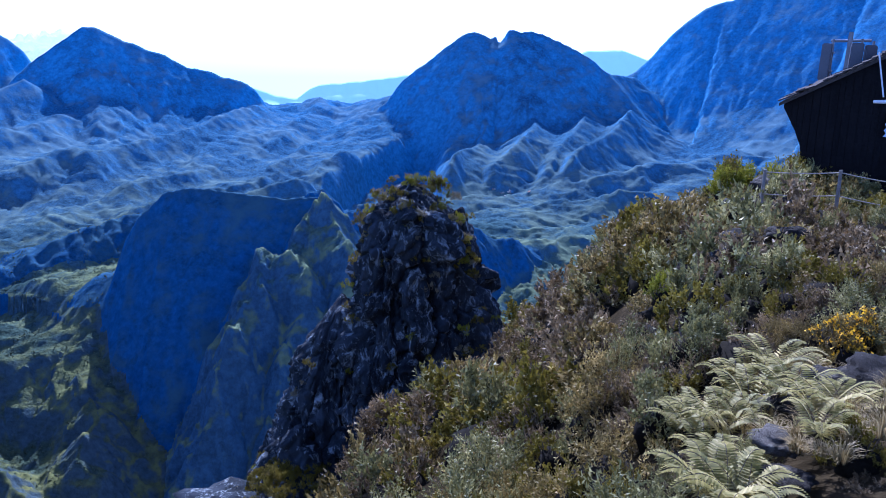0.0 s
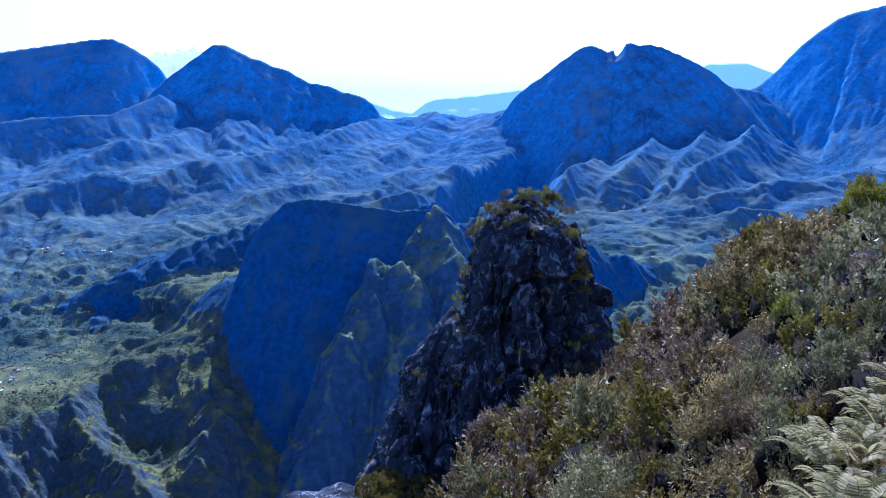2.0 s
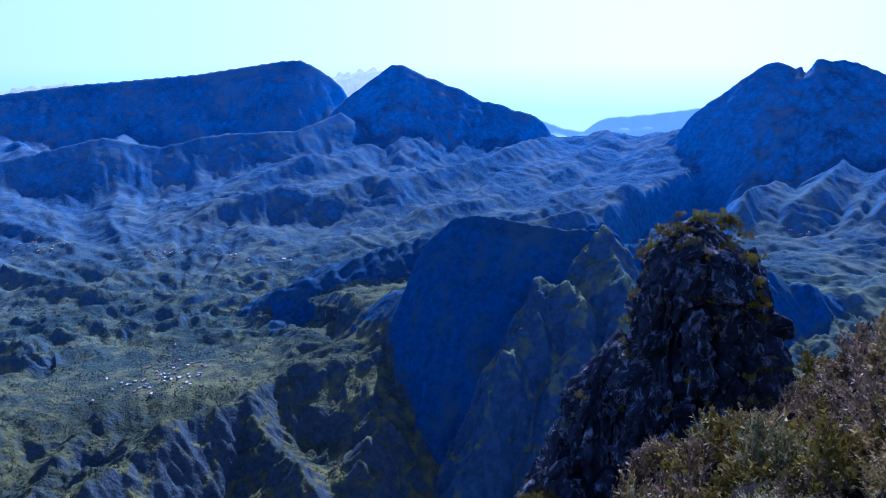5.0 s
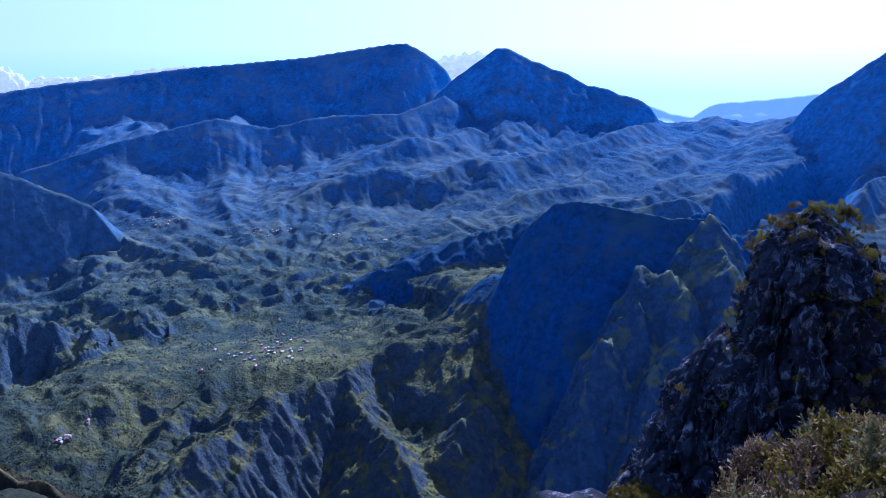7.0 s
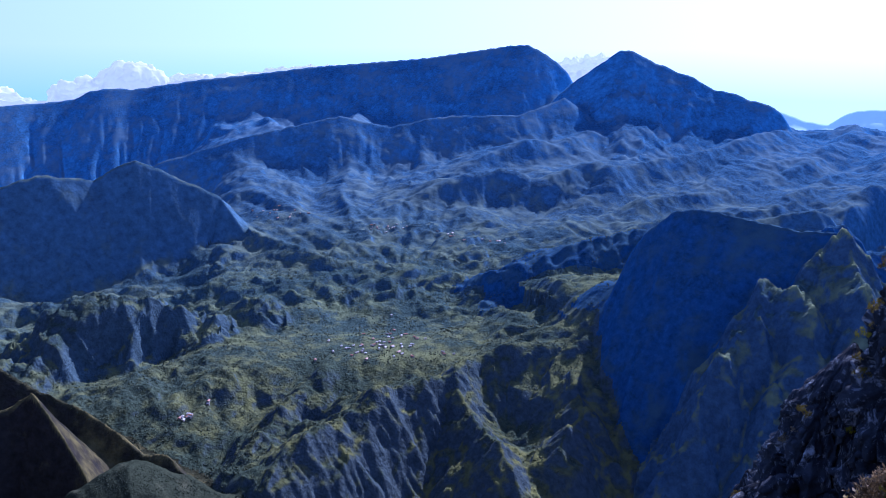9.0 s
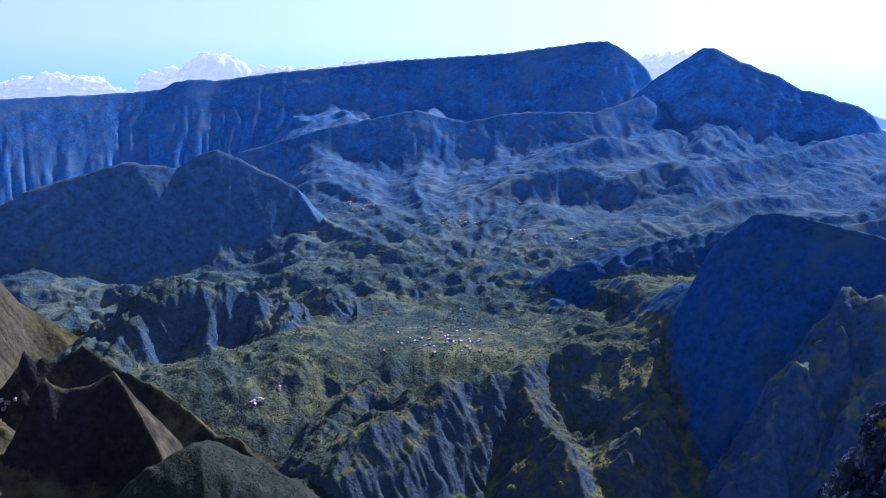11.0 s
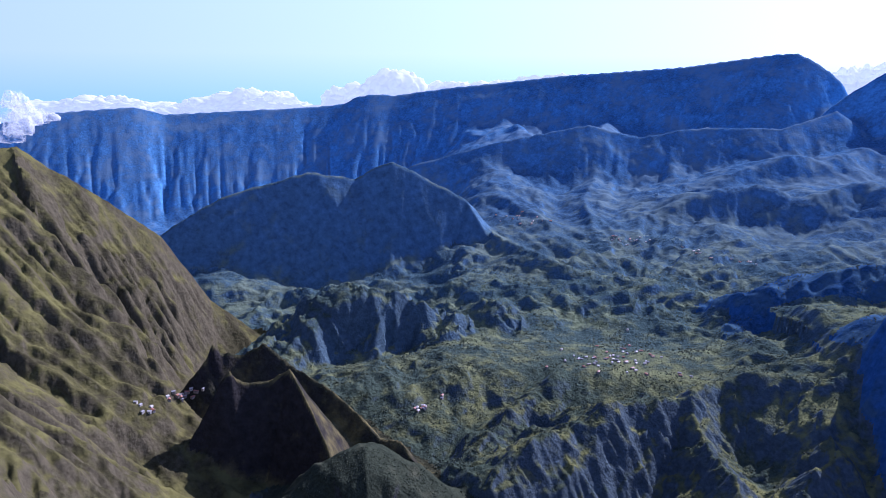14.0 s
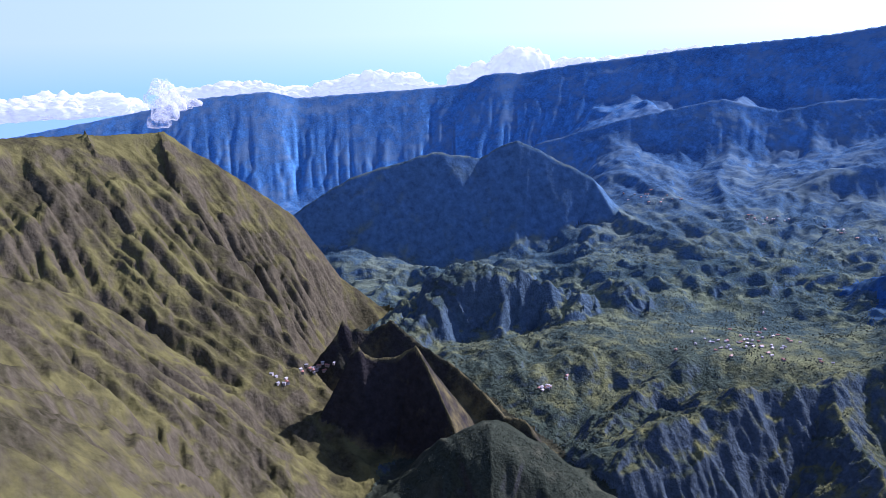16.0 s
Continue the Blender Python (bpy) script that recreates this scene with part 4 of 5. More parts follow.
M_HEATH = leaf_material("heath_leaves", [(0.032, 0.024, 0.007), (0.13, 0.098, 0.028), (0.32, 0.235, 0.068), (0.72, 0.55, 0.20)], 0.2)
M_DRY = leaf_material("dry_heath", [(0.034, 0.023, 0.011), (0.125, 0.088, 0.040), (0.27, 0.195, 0.095), (0.70, 0.54, 0.30)], 0.2)
M_OLIVE = leaf_material("olive_leaves", [(0.045, 0.036, 0.006), (0.16, 0.128, 0.015), (0.37, 0.29, 0.038)], 0.2)
M_BRIGHT = leaf_material("bright_leaves", [(0.09, 0.095, 0.008), (0.22, 0.22, 0.016), (0.40, 0.36, 0.03)])
M_GREY = leaf_material("grey_leaves", [(0.032, 0.033, 0.011), (0.13, 0.125, 0.042), (0.31, 0.28, 0.095), (0.74, 0.64, 0.28)], 0.2)
M_PALE_SCRUB = leaf_material("pale_dry_leaves", [(0.08, 0.066, 0.035), (0.22, 0.185, 0.10), (0.46, 0.40, 0.24)])
M_FERN = leaf_material("fern_leaves", [(0.08, 0.08, 0.012), (0.28, 0.24, 0.05), (0.62, 0.50, 0.18)], 0.35, 3.5)
M_STRAW = leaf_material("straw_blades", [(0.12, 0.085, 0.03), (0.33, 0.25, 0.10), (0.60, 0.47, 0.24)], 0.3, 3.0)
M_BLOOM = leaf_material("yellow_blossom", [(0.75, 0.42, 0.01), (0.90, 0.58, 0.02)], 0.3)
M_TWIG = plain("bark", (0.12, 0.095, 0.075), 0.9, 0, 60, 0.4, 0.3)
rng = np.random.default_rng(4)


def leaves(tips, ways, length, width):
    """Small folded leaves: an array of quads from points and directions."""
    n = len(tips)
    side = np.cross(ways, rng.normal(size=(n, 3)))
    side /= np.linalg.norm(side, axis=1)[:, None] + 1e-9
    length = length * rng.uniform(0.7, 1.3, (n, 1))
    width = width * rng.uniform(0.7, 1.3, (n, 1))
    return np.stack([tips + side * width * 0.6, tips + ways * length, tips - side * width * 0.6], 1)


def shrub(sprigs, per, height, spread, length, width, droop=0.25):
    """A bush: several leafy heads with gaps between them, each of many upright sprigs."""
    heads = 7
    head_a, head_up = np.arange(heads) * 2.4 + rng.uniform(-0.4, 0.4, heads), rng.uniform(0.0, 0.95, heads)
    head_flat = np.sqrt(1 - head_up ** 2)
    head = np.stack([np.cos(head_a) * head_flat, np.sin(head_a) * head_flat, head_up], 1) * rng.uniform(0.5, 0.82, (heads, 1))
    own = rng.integers(0, heads, sprigs)
    way = rng.normal(size=(sprigs, 3)) + 0.7 * head[own] + np.array((0, 0, 0.25))
    way /= np.linalg.norm(way, axis=1)[:, None]
    root = (head[own] + way * rng.uniform(0.12, 0.27, (sprigs, 1))) * np.array((spread, spread, height))
    grow = way * 0.6 + head[own] * 0.3 + np.array((0, 0, 0.85)) + 0.25 * rng.normal(size=way.shape)
    grow *= (0.22 * height * rng.uniform(0.6, 1.35, sprigs) / np.linalg.norm(grow, axis=1))[:, None]
    t = np.linspace(0.0, 1.0, per)[None] + rng.uniform(-0.1, 0.1, (sprigs, per))
    pts = (root[:, None] + grow[:, None] * t[..., None] + 0.010 * rng.normal(size=(sprigs, per, 3))).reshape(-1, 3)
    out = np.repeat(grow / np.linalg.norm(grow, axis=1)[:, None], per, 0) + rng.normal(size=pts.shape) * 0.55 - np.array((0, 0, droop * 0.4))
    out /= np.linalg.norm(out, axis=1)[:, None]
    return leaves(pts, out, length, width)


bm = bmesh.new()
bmesh.ops.create_icosphere(bm, subdivisions=2, radius=1.0)
CORE = np.array([v.co[:] for v in bm.verts])
CORE_F = np.array([[v.index for v in f.verts] for f in bm.faces])
bm.free()


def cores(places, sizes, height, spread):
    """Near-black lumps that stand in for the shade inside the bushes, as points and faces."""
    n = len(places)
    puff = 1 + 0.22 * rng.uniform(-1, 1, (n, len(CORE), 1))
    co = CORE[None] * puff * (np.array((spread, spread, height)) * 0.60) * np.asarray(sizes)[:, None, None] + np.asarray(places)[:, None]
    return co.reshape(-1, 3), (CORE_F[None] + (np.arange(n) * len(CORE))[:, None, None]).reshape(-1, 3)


def set_down(protos, places, sizes):
    """Turned and scaled copies of the bushes as one array of quads."""
    out = []
    for (x, y, z), s in zip(places, sizes):
        q = protos[rng.integers(len(protos))]
        a = rng.uniform(0, 2 * np.pi)
        c, si = math.cos(a) * s, math.sin(a) * s
        m = np.array(((c, -si, 0), (si, c, 0), (0, 0, s * rng.uniform(0.8, 1.2))))
        out.append(q @ m.T + np.array((x, y, z)))
    return np.concatenate(out)


def foliage(name, quads, mat, parent=None, label="", category="", kind="", group=""):
    co = quads.reshape(-1, 3)
    me = mesh_of(name, co, np.arange(len(co)).reshape(quads.shape[:2]))
    me.materials.append(mat)
    ob = new(name, me)
    if parent:
        ob.parent = parent
    return tagged(ob, label, category, group, kind)


def scatter(count, near, far, left=16.0, right=-33.0, seed=0):
    """Places on the hillside, as many to each square metre, with their bearing and distance."""
    g = np.random.default_rng(seed)
    r = np.sqrt(g.uniform(near ** 2, far ** 2, count))
    a = np.radians(g.uniform(right, left, count))
    x, y = -r * np.sin(a), r * np.cos(a)
    return np.stack([x, y, hill(x, y) - 0.05], 1), np.degrees(a), r


def on_slope(bearing, fall):
    """Where a line that falls by this angle meets the top of the scrub: the ground below it."""
    r = np.linspace(2.5, 31, 1200)
    a = radians(bearing)
    z = hill(-r * math.sin(a), r * math.cos(a))
    over = 1.6 + r * math.tan(radians(fall)) - z - 0.3
    k = int(np.argmax(over < 0)) if (over < 0).any() else int(np.argmin(over))
    return float(-r[k] * math.sin(a)), float(r[k] * math.cos(a)), float(z[k])


# the scrub that covers the slope, mixed by patches
fine = {k: [shrub(*v) for _ in range(6)] for k, v in {
    "heath": (190, 30, 0.52, 0.42, 0.022, 0.009), "dry": (190, 29, 0.42, 0.44, 0.022, 0.009),
    "olive": (190, 29, 0.46, 0.40, 0.020, 0.012), "grey": (170, 34, 0.64, 0.34, 0.024, 0.008)}.items()}
coarse = {k: [shrub(*v) for _ in range(6)] for k, v in {
    "heath": (120, 14, 0.58, 0.50, 0.042, 0.024), "dry": (120, 14, 0.48, 0.52, 0.042, 0.024),
    "olive": (120, 14, 0.52, 0.48, 0.040, 0.028), "grey": (110, 15, 0.66, 0.42, 0.044, 0.022)}.items()}
KINDS = {"heath": (M_HEATH, "heath_scrub", "grey-green heather scrub covering the slope"),
         "dry": (M_DRY, "dry_scrub", "dry brown heather scrub covering the slope"),
         "olive": (M_OLIVE, "olive_scrub", "olive-green low bushes among the heather"),
         "grey": (M_GREY, "grey_scrub", "pale grey-green upright shrubs on the slope")}
piles = {k: [] for k in KINDS}
hearts = []
for protos, count, near, far, seed in ((fine, 120, 4.4, 12.0, 1), (coarse, 500, 11.5, 31, 2)):
    places, a, r = scatter(count, near, far, seed=seed)
    open_ground = (a < -18.5) & (r < 7.6)
    patch = fbm(places[:, 0] / 3.0, places[:, 1] / 3.0, 3, 301) + 0.35 * rng.normal(size=count)
    hue = fbm(places[:, 0] / 2.0 + 40, places[:, 1] / 2.0, 3, 302) + 0.3 * rng.normal(size=count)
    pick = np.where(patch > 0.16, np.where(hue > 0.1, 3, 0), np.where(hue > 0.2, 2, np.where(hue > -0.3, 1, 0)))
    size = (np.clip(rng.lognormal(0.28, 0.36, count), 0.6, 2.0) if protos is fine else np.clip(rng.lognormal(0.36, 0.42, count), 0.6, 2.6)) * (1 + 0.6 * fbm(places[:, 0] / 1.6, places[:, 1] / 1.6 + 9, 2, 303))
    size = np.where(open_ground, 0.42 * size, size)
    places[:, 2] -= 0.18 * size - 0.06
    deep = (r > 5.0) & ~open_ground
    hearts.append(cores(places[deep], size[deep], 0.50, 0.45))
    for k, name in enumerate(KINDS):
        if (pick == k).any():
            piles[name].append(set_down(protos[name], places[pick == k], size[pick == k]))
# near-black paint for the lumps, so gaps between leaves look deeply shaded
M_CORE = plain("near_black_shade", (0.012, 0.010, 0.006), 0.95, 0, 30, 0.5, 0.8)
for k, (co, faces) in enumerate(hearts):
    me = mesh_of("scrub_shade", co, faces)
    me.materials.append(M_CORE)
    tagged(new("scrub_shade", me), "near-black lumps painted as shade inside the scrub", "scrub", kind="stuff")
for name, (mat, obj, label) in KINDS.items():
    foliage(obj, np.concatenate(piles[name]), mat, None, label, "scrub", "stuff")


def bush(name, place, protos, mat, size, label, category="shrub", flowers=0, group=""):
    """One shrub with stems, leaves and blossom of its own."""
    ob = thing(name, place, label, category, group)
    quads = protos * size
    # a near-black lump in the middle serves as the bush's inner shade
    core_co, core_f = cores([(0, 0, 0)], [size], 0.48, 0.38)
    heart = mesh_of("shade_core", core_co, core_f)
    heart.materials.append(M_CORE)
    new("shade_core", heart).parent = ob
    foliage("leaves", quads, mat, ob)
    bm = bmesh.new()
    for k in range(7):
        a, s = k * 2.4, 0.16 * size
        rod(bm, (0, 0, -0.1), (math.cos(a) * s, math.sin(a) * s, 0.38 * size), 0.012 * size, 0.004 * size, 5)
    part("stems", bm, M_TWIG, ob)
    if flowers:
        top = quads[:, 1][rng.choice(len(quads), flowers)]
        top = top[top[:, 2] > 0.2 * size]
        pts = np.repeat(top, 7, 0) + rng.normal(size=(len(top) * 7, 3)) * 0.022
        w = rng.normal(size=pts.shape) + np.array((0, 0, 0.5))
        foliage("blossom", leaves(pts, w / np.linalg.norm(w, axis=1)[:, None], 0.034, 0.026), M_BLOOM, ob, "bright yellow blossom")
    return ob


ball = lambda h=0.5, s=0.4: shrub(210, 13, h, s, 0.034, 0.020, 0.0)
for bearing, fall, size, mat, label in (
        (-16.3, -16.4, 1.0, M_BRIGHT, "bright yellow-green rounded bush among heather"),
        (-13.1, -11.3, 0.9, M_BRIGHT, "yellow-green bush on the brow of the slope"),
        (-14.6, -11.0, 0.6, M_BRIGHT, "yellow-green bush on the brow of the slope"),
        (-24.9, -10.2, 1.3, M_BRIGHT, "yellow-green bush in front of the hut"),
        (-23.9, -10.6, 0.9, M_OLIVE, "olive bush in front of the hut"),
        (-28.0, -10.6, 1.1, M_GREY, "grey-green leafy bush in front of the hut"),
        (-26.9, -10.8, 1.0, M_GREY, "grey-green leafy bush in front of the hut"),
        (-20.0, -11.2, 1.5, M_GREY, "grey-green leafy bush beside the rock slab"),
        (-21.9, -11.4, 1.3, M_GREY, "grey-green leafy bush beside the rock slab"),
        (-18.4, -20.0, 1.35, M_GREY, "grey-green upright shrub on the slope"),
        (-19.6, -18.2, 1.25, M_GREY, "grey-green upright shrub on the slope"),
        (-16.6, -24.5, 1.1, M_GREY, "grey-green upright shrub on the slope"),
        (-9.0, -28.5, 1.2, M_OLIVE, "olive bush low on the slope"),
        (-11.6, -26.0, 1.3, M_GREY, "grey-green upright shrub on the slope"),
        (-27.5, -14.5, 1.1, M_OLIVE, "olive leafy bush on the slope"),
        (-24.3, -16.0, 1.0, M_OLIVE, "olive leafy bush on the slope"),
        (-29.6, -23.6, 0.7, M_OLIVE, "olive leafy bush beside the rock outcrop")):
    bush("bush", on_slope(bearing, fall), ball(), mat, size, label)
for bearing, fall, size in ((1.3, -23.2, 1.7), (2.7, -24.4, 1.8), (3.6, -25.9, 1.9), (4.0, -27.7, 1.9), (4.8, -29.8, 1.9), (-0.2, -23.2, 1.4), (-2.3, -23.1, 1.3), (1.7, -25.9, 1.6)):
    bush("bush", on_slope(bearing, fall), ball(0.55, 0.42), M_DRY if size > 1.5 else M_HEATH, size, "tall dry brown heather bush on the brow")
for bearing, distance, size, mat, label in (
        (-19.6, 27.3, 2.3, M_BRIGHT, "yellow-green bush on the crest beside the hut"), (-20.5, 27.8, 2.9, M_OLIVE, "olive bush on the crest beside the hut"),
        (-21.4, 27.6, 2.6, M_BRIGHT, "yellow-green bush on the crest beside the hut"), (-22.5, 27.0, 3.0, M_BRIGHT, "tall yellow-green bush at the corner of the hut"),
        (-23.4, 26.7, 3.2, M_OLIVE, "tall olive bush at the corner of the hut"),
        (-26.9, 25.8, 1.9, M_GREY, "grey-green leafy bush against the hut wall"), (-27.9, 25.6, 1.5, M_GREY, "grey-green leafy bush against the hut wall")):
    bush("bush", hill_at(bearing, distance), shrub(420, 14, 0.5, 0.4, 0.022, 0.017, 0.0), mat, size, label)
for bearing, fall, size, count in ((-27.6, -17.6, 0.75, 46), (-28.7, -17.2, 0.8, 40), (-28.2, -18.4, 0.6, 24), (-15.9, -22.9, 0.4, 10), (-18.1, -24.0, 0.35, 9), (-20.3, -14.0, 0.5, 5)):
    bush("gorse_bush", on_slope(bearing, fall), ball(0.55, 0.36), M_HEATH, size, "gorse bush with bright yellow blossom on the slope", "shrub", count)


def fern(place, size, turn, group="ferns on the slope"):
    """A fern: arching fronds, each with a stalk and paired leaflets."""
    ob = thing("fern", place, "pale sunlit fern with arching fronds", "fern", group, turn)
    for k in range(7):
        a = k * 2 * math.pi / 7 + rng.uniform(-0.3, 0.3)
        n = 22
        t = np.linspace(0.05, 1, n)
        reach, lift = size * rng.uniform(0.8, 1.1), size * rng.uniform(0.45, 0.7)
        out = reach * t
        up = lift * np.sin(t * 2.2)
        spine = np.stack([np.cos(a) * out, np.sin(a) * out, up], 1)
        across = np.array((-math.sin(a), math.cos(a), 0.0))
        ahead = np.array((math.cos(a), math.sin(a), 0.15))
        rows = []
        for sgn in (1, -1):
            way = across * sgn + ahead * 0.45 + np.array((0, 0, -0.15))
            way = np.tile(way / np.linalg.norm(way), (n, 1))
            span = (0.34 * size * (1 - t) ** 0.8 + 0.015)[:, None]
            mid = spine + way * span * 0.45
            w = ahead * 0.018 * size / 0.6
            rows.append(np.stack([spine - w, mid - w * 1.1, spine + way * span, mid + w * 1.1], 1))
        frond = foliage("frond", np.concatenate(rows), M_FERN, ob)
        bm = bmesh.new()
        for p, q in zip(spine[:-1:3], spine[3::3]):
            rod(bm, p, q, 0.006 * size, 0.005 * size, 4)
        part("stalk", bm, M_TWIG, frond)
    return ob


for bearing, fall, size in ((-22.4, -21.6, 0.30), (-23.6, -21.0, 0.32), (-21.4, -22.6, 0.30), (-20.2, -23.6, 0.28), (-22.6, -23.4, 0.30), (-19.4, -25.0, 0.28), (-20.8, -25.2, 0.27), (-21.8, -24.6, 0.26),
                            (-18.2, -25.4, 0.24), (-19.8, -26.8, 0.25), (-21.2, -27.2, 0.27), (-22.4, -27.6, 0.26), (-20.4, -28.6, 0.27), (-21.8, -29.2, 0.28), (-23.0, -29.0, 0.26), (-19.0, -28.4, 0.22),
                            (-24.8, -20.4, 0.28), (-25.8, -20.0, 0.26), (-25.2, -22.6, 0.25), (-26.4, -23.2, 0.26), (-27.4, -23.0, 0.27), (-28.4, -22.6, 0.25), (-27.0, -24.6, 0.22), (-24.0, -22.6, 0.24)):
    x, y, z = on_slope(bearing, fall)
    fern((x, y, z + rng.uniform(0.16, 0.34)), size * rng.uniform(0.7, 1.7), rng.uniform(0, 360))


def grass_tuft(place, tall, turn):
    """A tuft of dry blades that arch out from one root."""
    ob = thing("grass_tuft", place, "pale straw-coloured dry grass tuft beside the rock", "grass", "dry grass tufts by the rock outcrop", turn)
    n = 90
    a, lean, size = rng.uniform(0, 2 * np.pi, n), rng.uniform(0.2, 1.1, n), tall * rng.uniform(0.5, 1.1, n)
    out = np.stack([np.cos(a), np.sin(a), np.zeros(n)], 1)
    side = np.stack([-np.sin(a), np.cos(a), np.zeros(n)], 1) * 0.0035
    up = np.array((0, 0, 1.0))
    base = out * 0.05 * rng.uniform(0, 1, (n, 1))
    mid = base + (out * np.sin(lean)[:, None] * 0.4 + up * np.cos(lean)[:, None] * 0.6) * size[:, None]
    tip = mid + (out * np.sin(lean)[:, None] * 0.7 + up * 0.12) * size[:, None] * 0.7
    foliage("tuft", np.concatenate([np.stack([base - side, base + side, mid + side, mid - side], 1), np.stack([mid - side, mid + side, tip + side * 0.1, tip - side * 0.1], 1)]), M_STRAW, ob)


g = np.random.default_rng(31)
for _ in range(34):
    x, y, z = on_slope(g.uniform(-31, -23.6), g.uniform(-25.5, -20.4))
    grass_tuft((x, y, z + 0.24), g.uniform(0.16, 0.32), g.uniform(0, 360))


def dead_twig(place, tall, label):
    """A bare dead shrub: a few forked branches."""
    ob = thing("dead_shrub", place, label, "shrub")
    for k in range(4):
        bm = bmesh.new()
        a = k * 1.7 + 0.4
        tip = Vector((math.cos(a) * 0.22 * tall, math.sin(a) * 0.22 * tall, tall * (0.75 + 0.08 * k)))
        rod(bm, (0, 0, -0.1), tip, 0.028 * tall, 0.012 * tall, 6)
        for f, turn in ((0.5, 1.1), (0.7, -1.3), (0.85, 0.6)):
            p = tip * f
            rod(bm, p, p + Vector((math.cos(a + turn) * 0.2, math.sin(a + turn) * 0.2, 0.24)) * tall, 0.013 * tall, 0.004 * tall, 5)
        part("branch", bm, M_TWIG, ob)
    return ob


dead_twig(on_slope(-12.8, -11.0), 1.1, "bare dark dead shrub on the brow of the slope")
dead_twig(on_slope(-18.6, -27.5), 0.4, "small pale dead twigs standing among ferns")

# shrubs rooted on the spire and on the ledge at its foot
g = np.random.default_rng(12)
crown = []
sx, sy, _ = spot(3.0, 34)
for k in range(120):
    z = -8.6 + 4.4 * g.uniform(0, 1) ** 0.6
    half = np.interp(z, (-8.6, -6.3, -5.0, -4.2), (2.6, 2.3, 1.6, 0.7))
    a = g.uniform(-1.3, 1.2) if k % 5 else g.uniform(-3.1, 3.1)
    crown.append((sx + 0.75 + half * math.sin(a) * 1.06, sy - half * math.cos(a) * 1.05, z + 0.15))
for k in range(26):
    a, z = g.uniform(-1.2, 1.2), g.uniform(-16, -8.5)
    half = np.interp(z, (-16, -9), (4.4, 3.0))
    crown.append((sx + 0.9 + half * math.sin(a) * 1.1, sy - half * math.cos(a) * 1.05, z))
for k in range(16):
    t = g.uniform(0, 1)
    crown.append((sx - 2.5 - 3.4 * t + 0.3 * g.normal(), sy - 1.2 + 0.5 * g.normal(), -9.2 - 8.5 * t))
crown_size = g.uniform(0.3, 0.75, len(crown))
crown = np.array(crown)
kind_of = g.integers(0, 5, len(crown))
for chosen, mat, obj, label in ((kind_of < 3, M_OLIVE, "spire_scrub", "olive shrubs rooted on the rock spire"), (kind_of == 3, M_BRIGHT, "spire_tufts", "yellow-green tufts rooted on the rock spire"),
                                (kind_of > 3, M_PALE_SCRUB, "spire_dead_scrub", "pale dry shrubs rooted on the rock spire")):
    foliage(obj, set_down(coarse["olive"] + coarse["heath"], crown[chosen], crown_size[chosen]), mat, None, label, "scrub", "stuff")
x, y, _ = spot(12.2, 30)
ledge = []
for k in range(70):
    dx, dy = g.normal() * 1.5, g.normal() * 1.5
    ledge.append((x + dx, y + dy, -15.5 - 0.35 * abs(dx) + 0.35 * dx - 0.1 * abs(dy)))
foliage("ledge_scrub", set_down(coarse["olive"] + coarse["heath"], ledge, g.uniform(0.6, 1.1, len(ledge))), M_OLIVE, None, "olive scrub on the ledge at the foot of the spire", "scrub", "stuff")

# ---- rocks ----
def boulder(name, place, size, label, seed, flat=0.6, mat=M_STONE, turn=0.0):
    bm = bmesh.new()
    bmesh.ops.create_icosphere(bm, subdivisions=4, radius=1.0)
    for v in bm.verts:
        p = v.co * 1.3 + Vector((seed * 7.1, seed * 3.3, 0))
        k = 1 + 0.45 * noise.noise(p) + 0.30 * abs(noise.noise(p * 2.3)) - 0.22 * abs(noise.noise(p * 4.9)) + 0.12 * noise.noise(p * 9)
        v.co = Vector((v.co.x * k, v.co.y * k * 0.8, max(v.co.z * k, -0.55) * flat)) * size
    ob = part(name, bm, mat, None, "", True)
    ob.matrix_world = pose(*place, 0, 0, turn)
    return tagged(ob, label, "rock")


M_SLAB = rock_material("grey_outcrop", (0.022, 0.02, 0.017), (0.060, 0.053, 0.043), (0.15, 0.135, 0.105))
boulder("rock_ledge", (x, y, -17.6), 3.2, "rock ledge under scrub at the foot of the spire", 9, 0.55, M_ROCK)
# the first two are dark lumps added where only a shaded hollow lies
for k, (bearing, distance, size, up, label) in enumerate((
        (-25.4, 5.6, 0.18, 0.18, "dark boulder in place of a shaded hollow among ferns"), (-24.6, 5.2, 0.18, 0.12, "dark boulder in place of a shaded hollow among ferns"), (-24.4, 6.1, 0.2, 0.3, "small grey boulder among ferns"),
        (-21.5, 17.5, 0.55, 0.35, "dark boulder showing through the heather"), (-23.5, 16.8, 0.4, 0.4, "dark boulder showing through the heather"),
        (-20.2, 16.0, 0.45, 0.3, "dark boulder showing through the heather"),
        (-21.4, 23.2, 0.9, 0.38, "flat dark rock slab beside the path"), (-22.9, 23.6, 0.6, 0.5, "flat dark rock slab beside the path"), (-22.2, 25.6, 0.7, 0.8, "dark weathered rock below the bushes"))):
    x, y, z = hill_at(bearing, distance)
    boulder("boulder", (x, y, z + up), size, label, k + 1, 0.36, M_STONE if k == 2 else M_SLAB, k * 50.0)
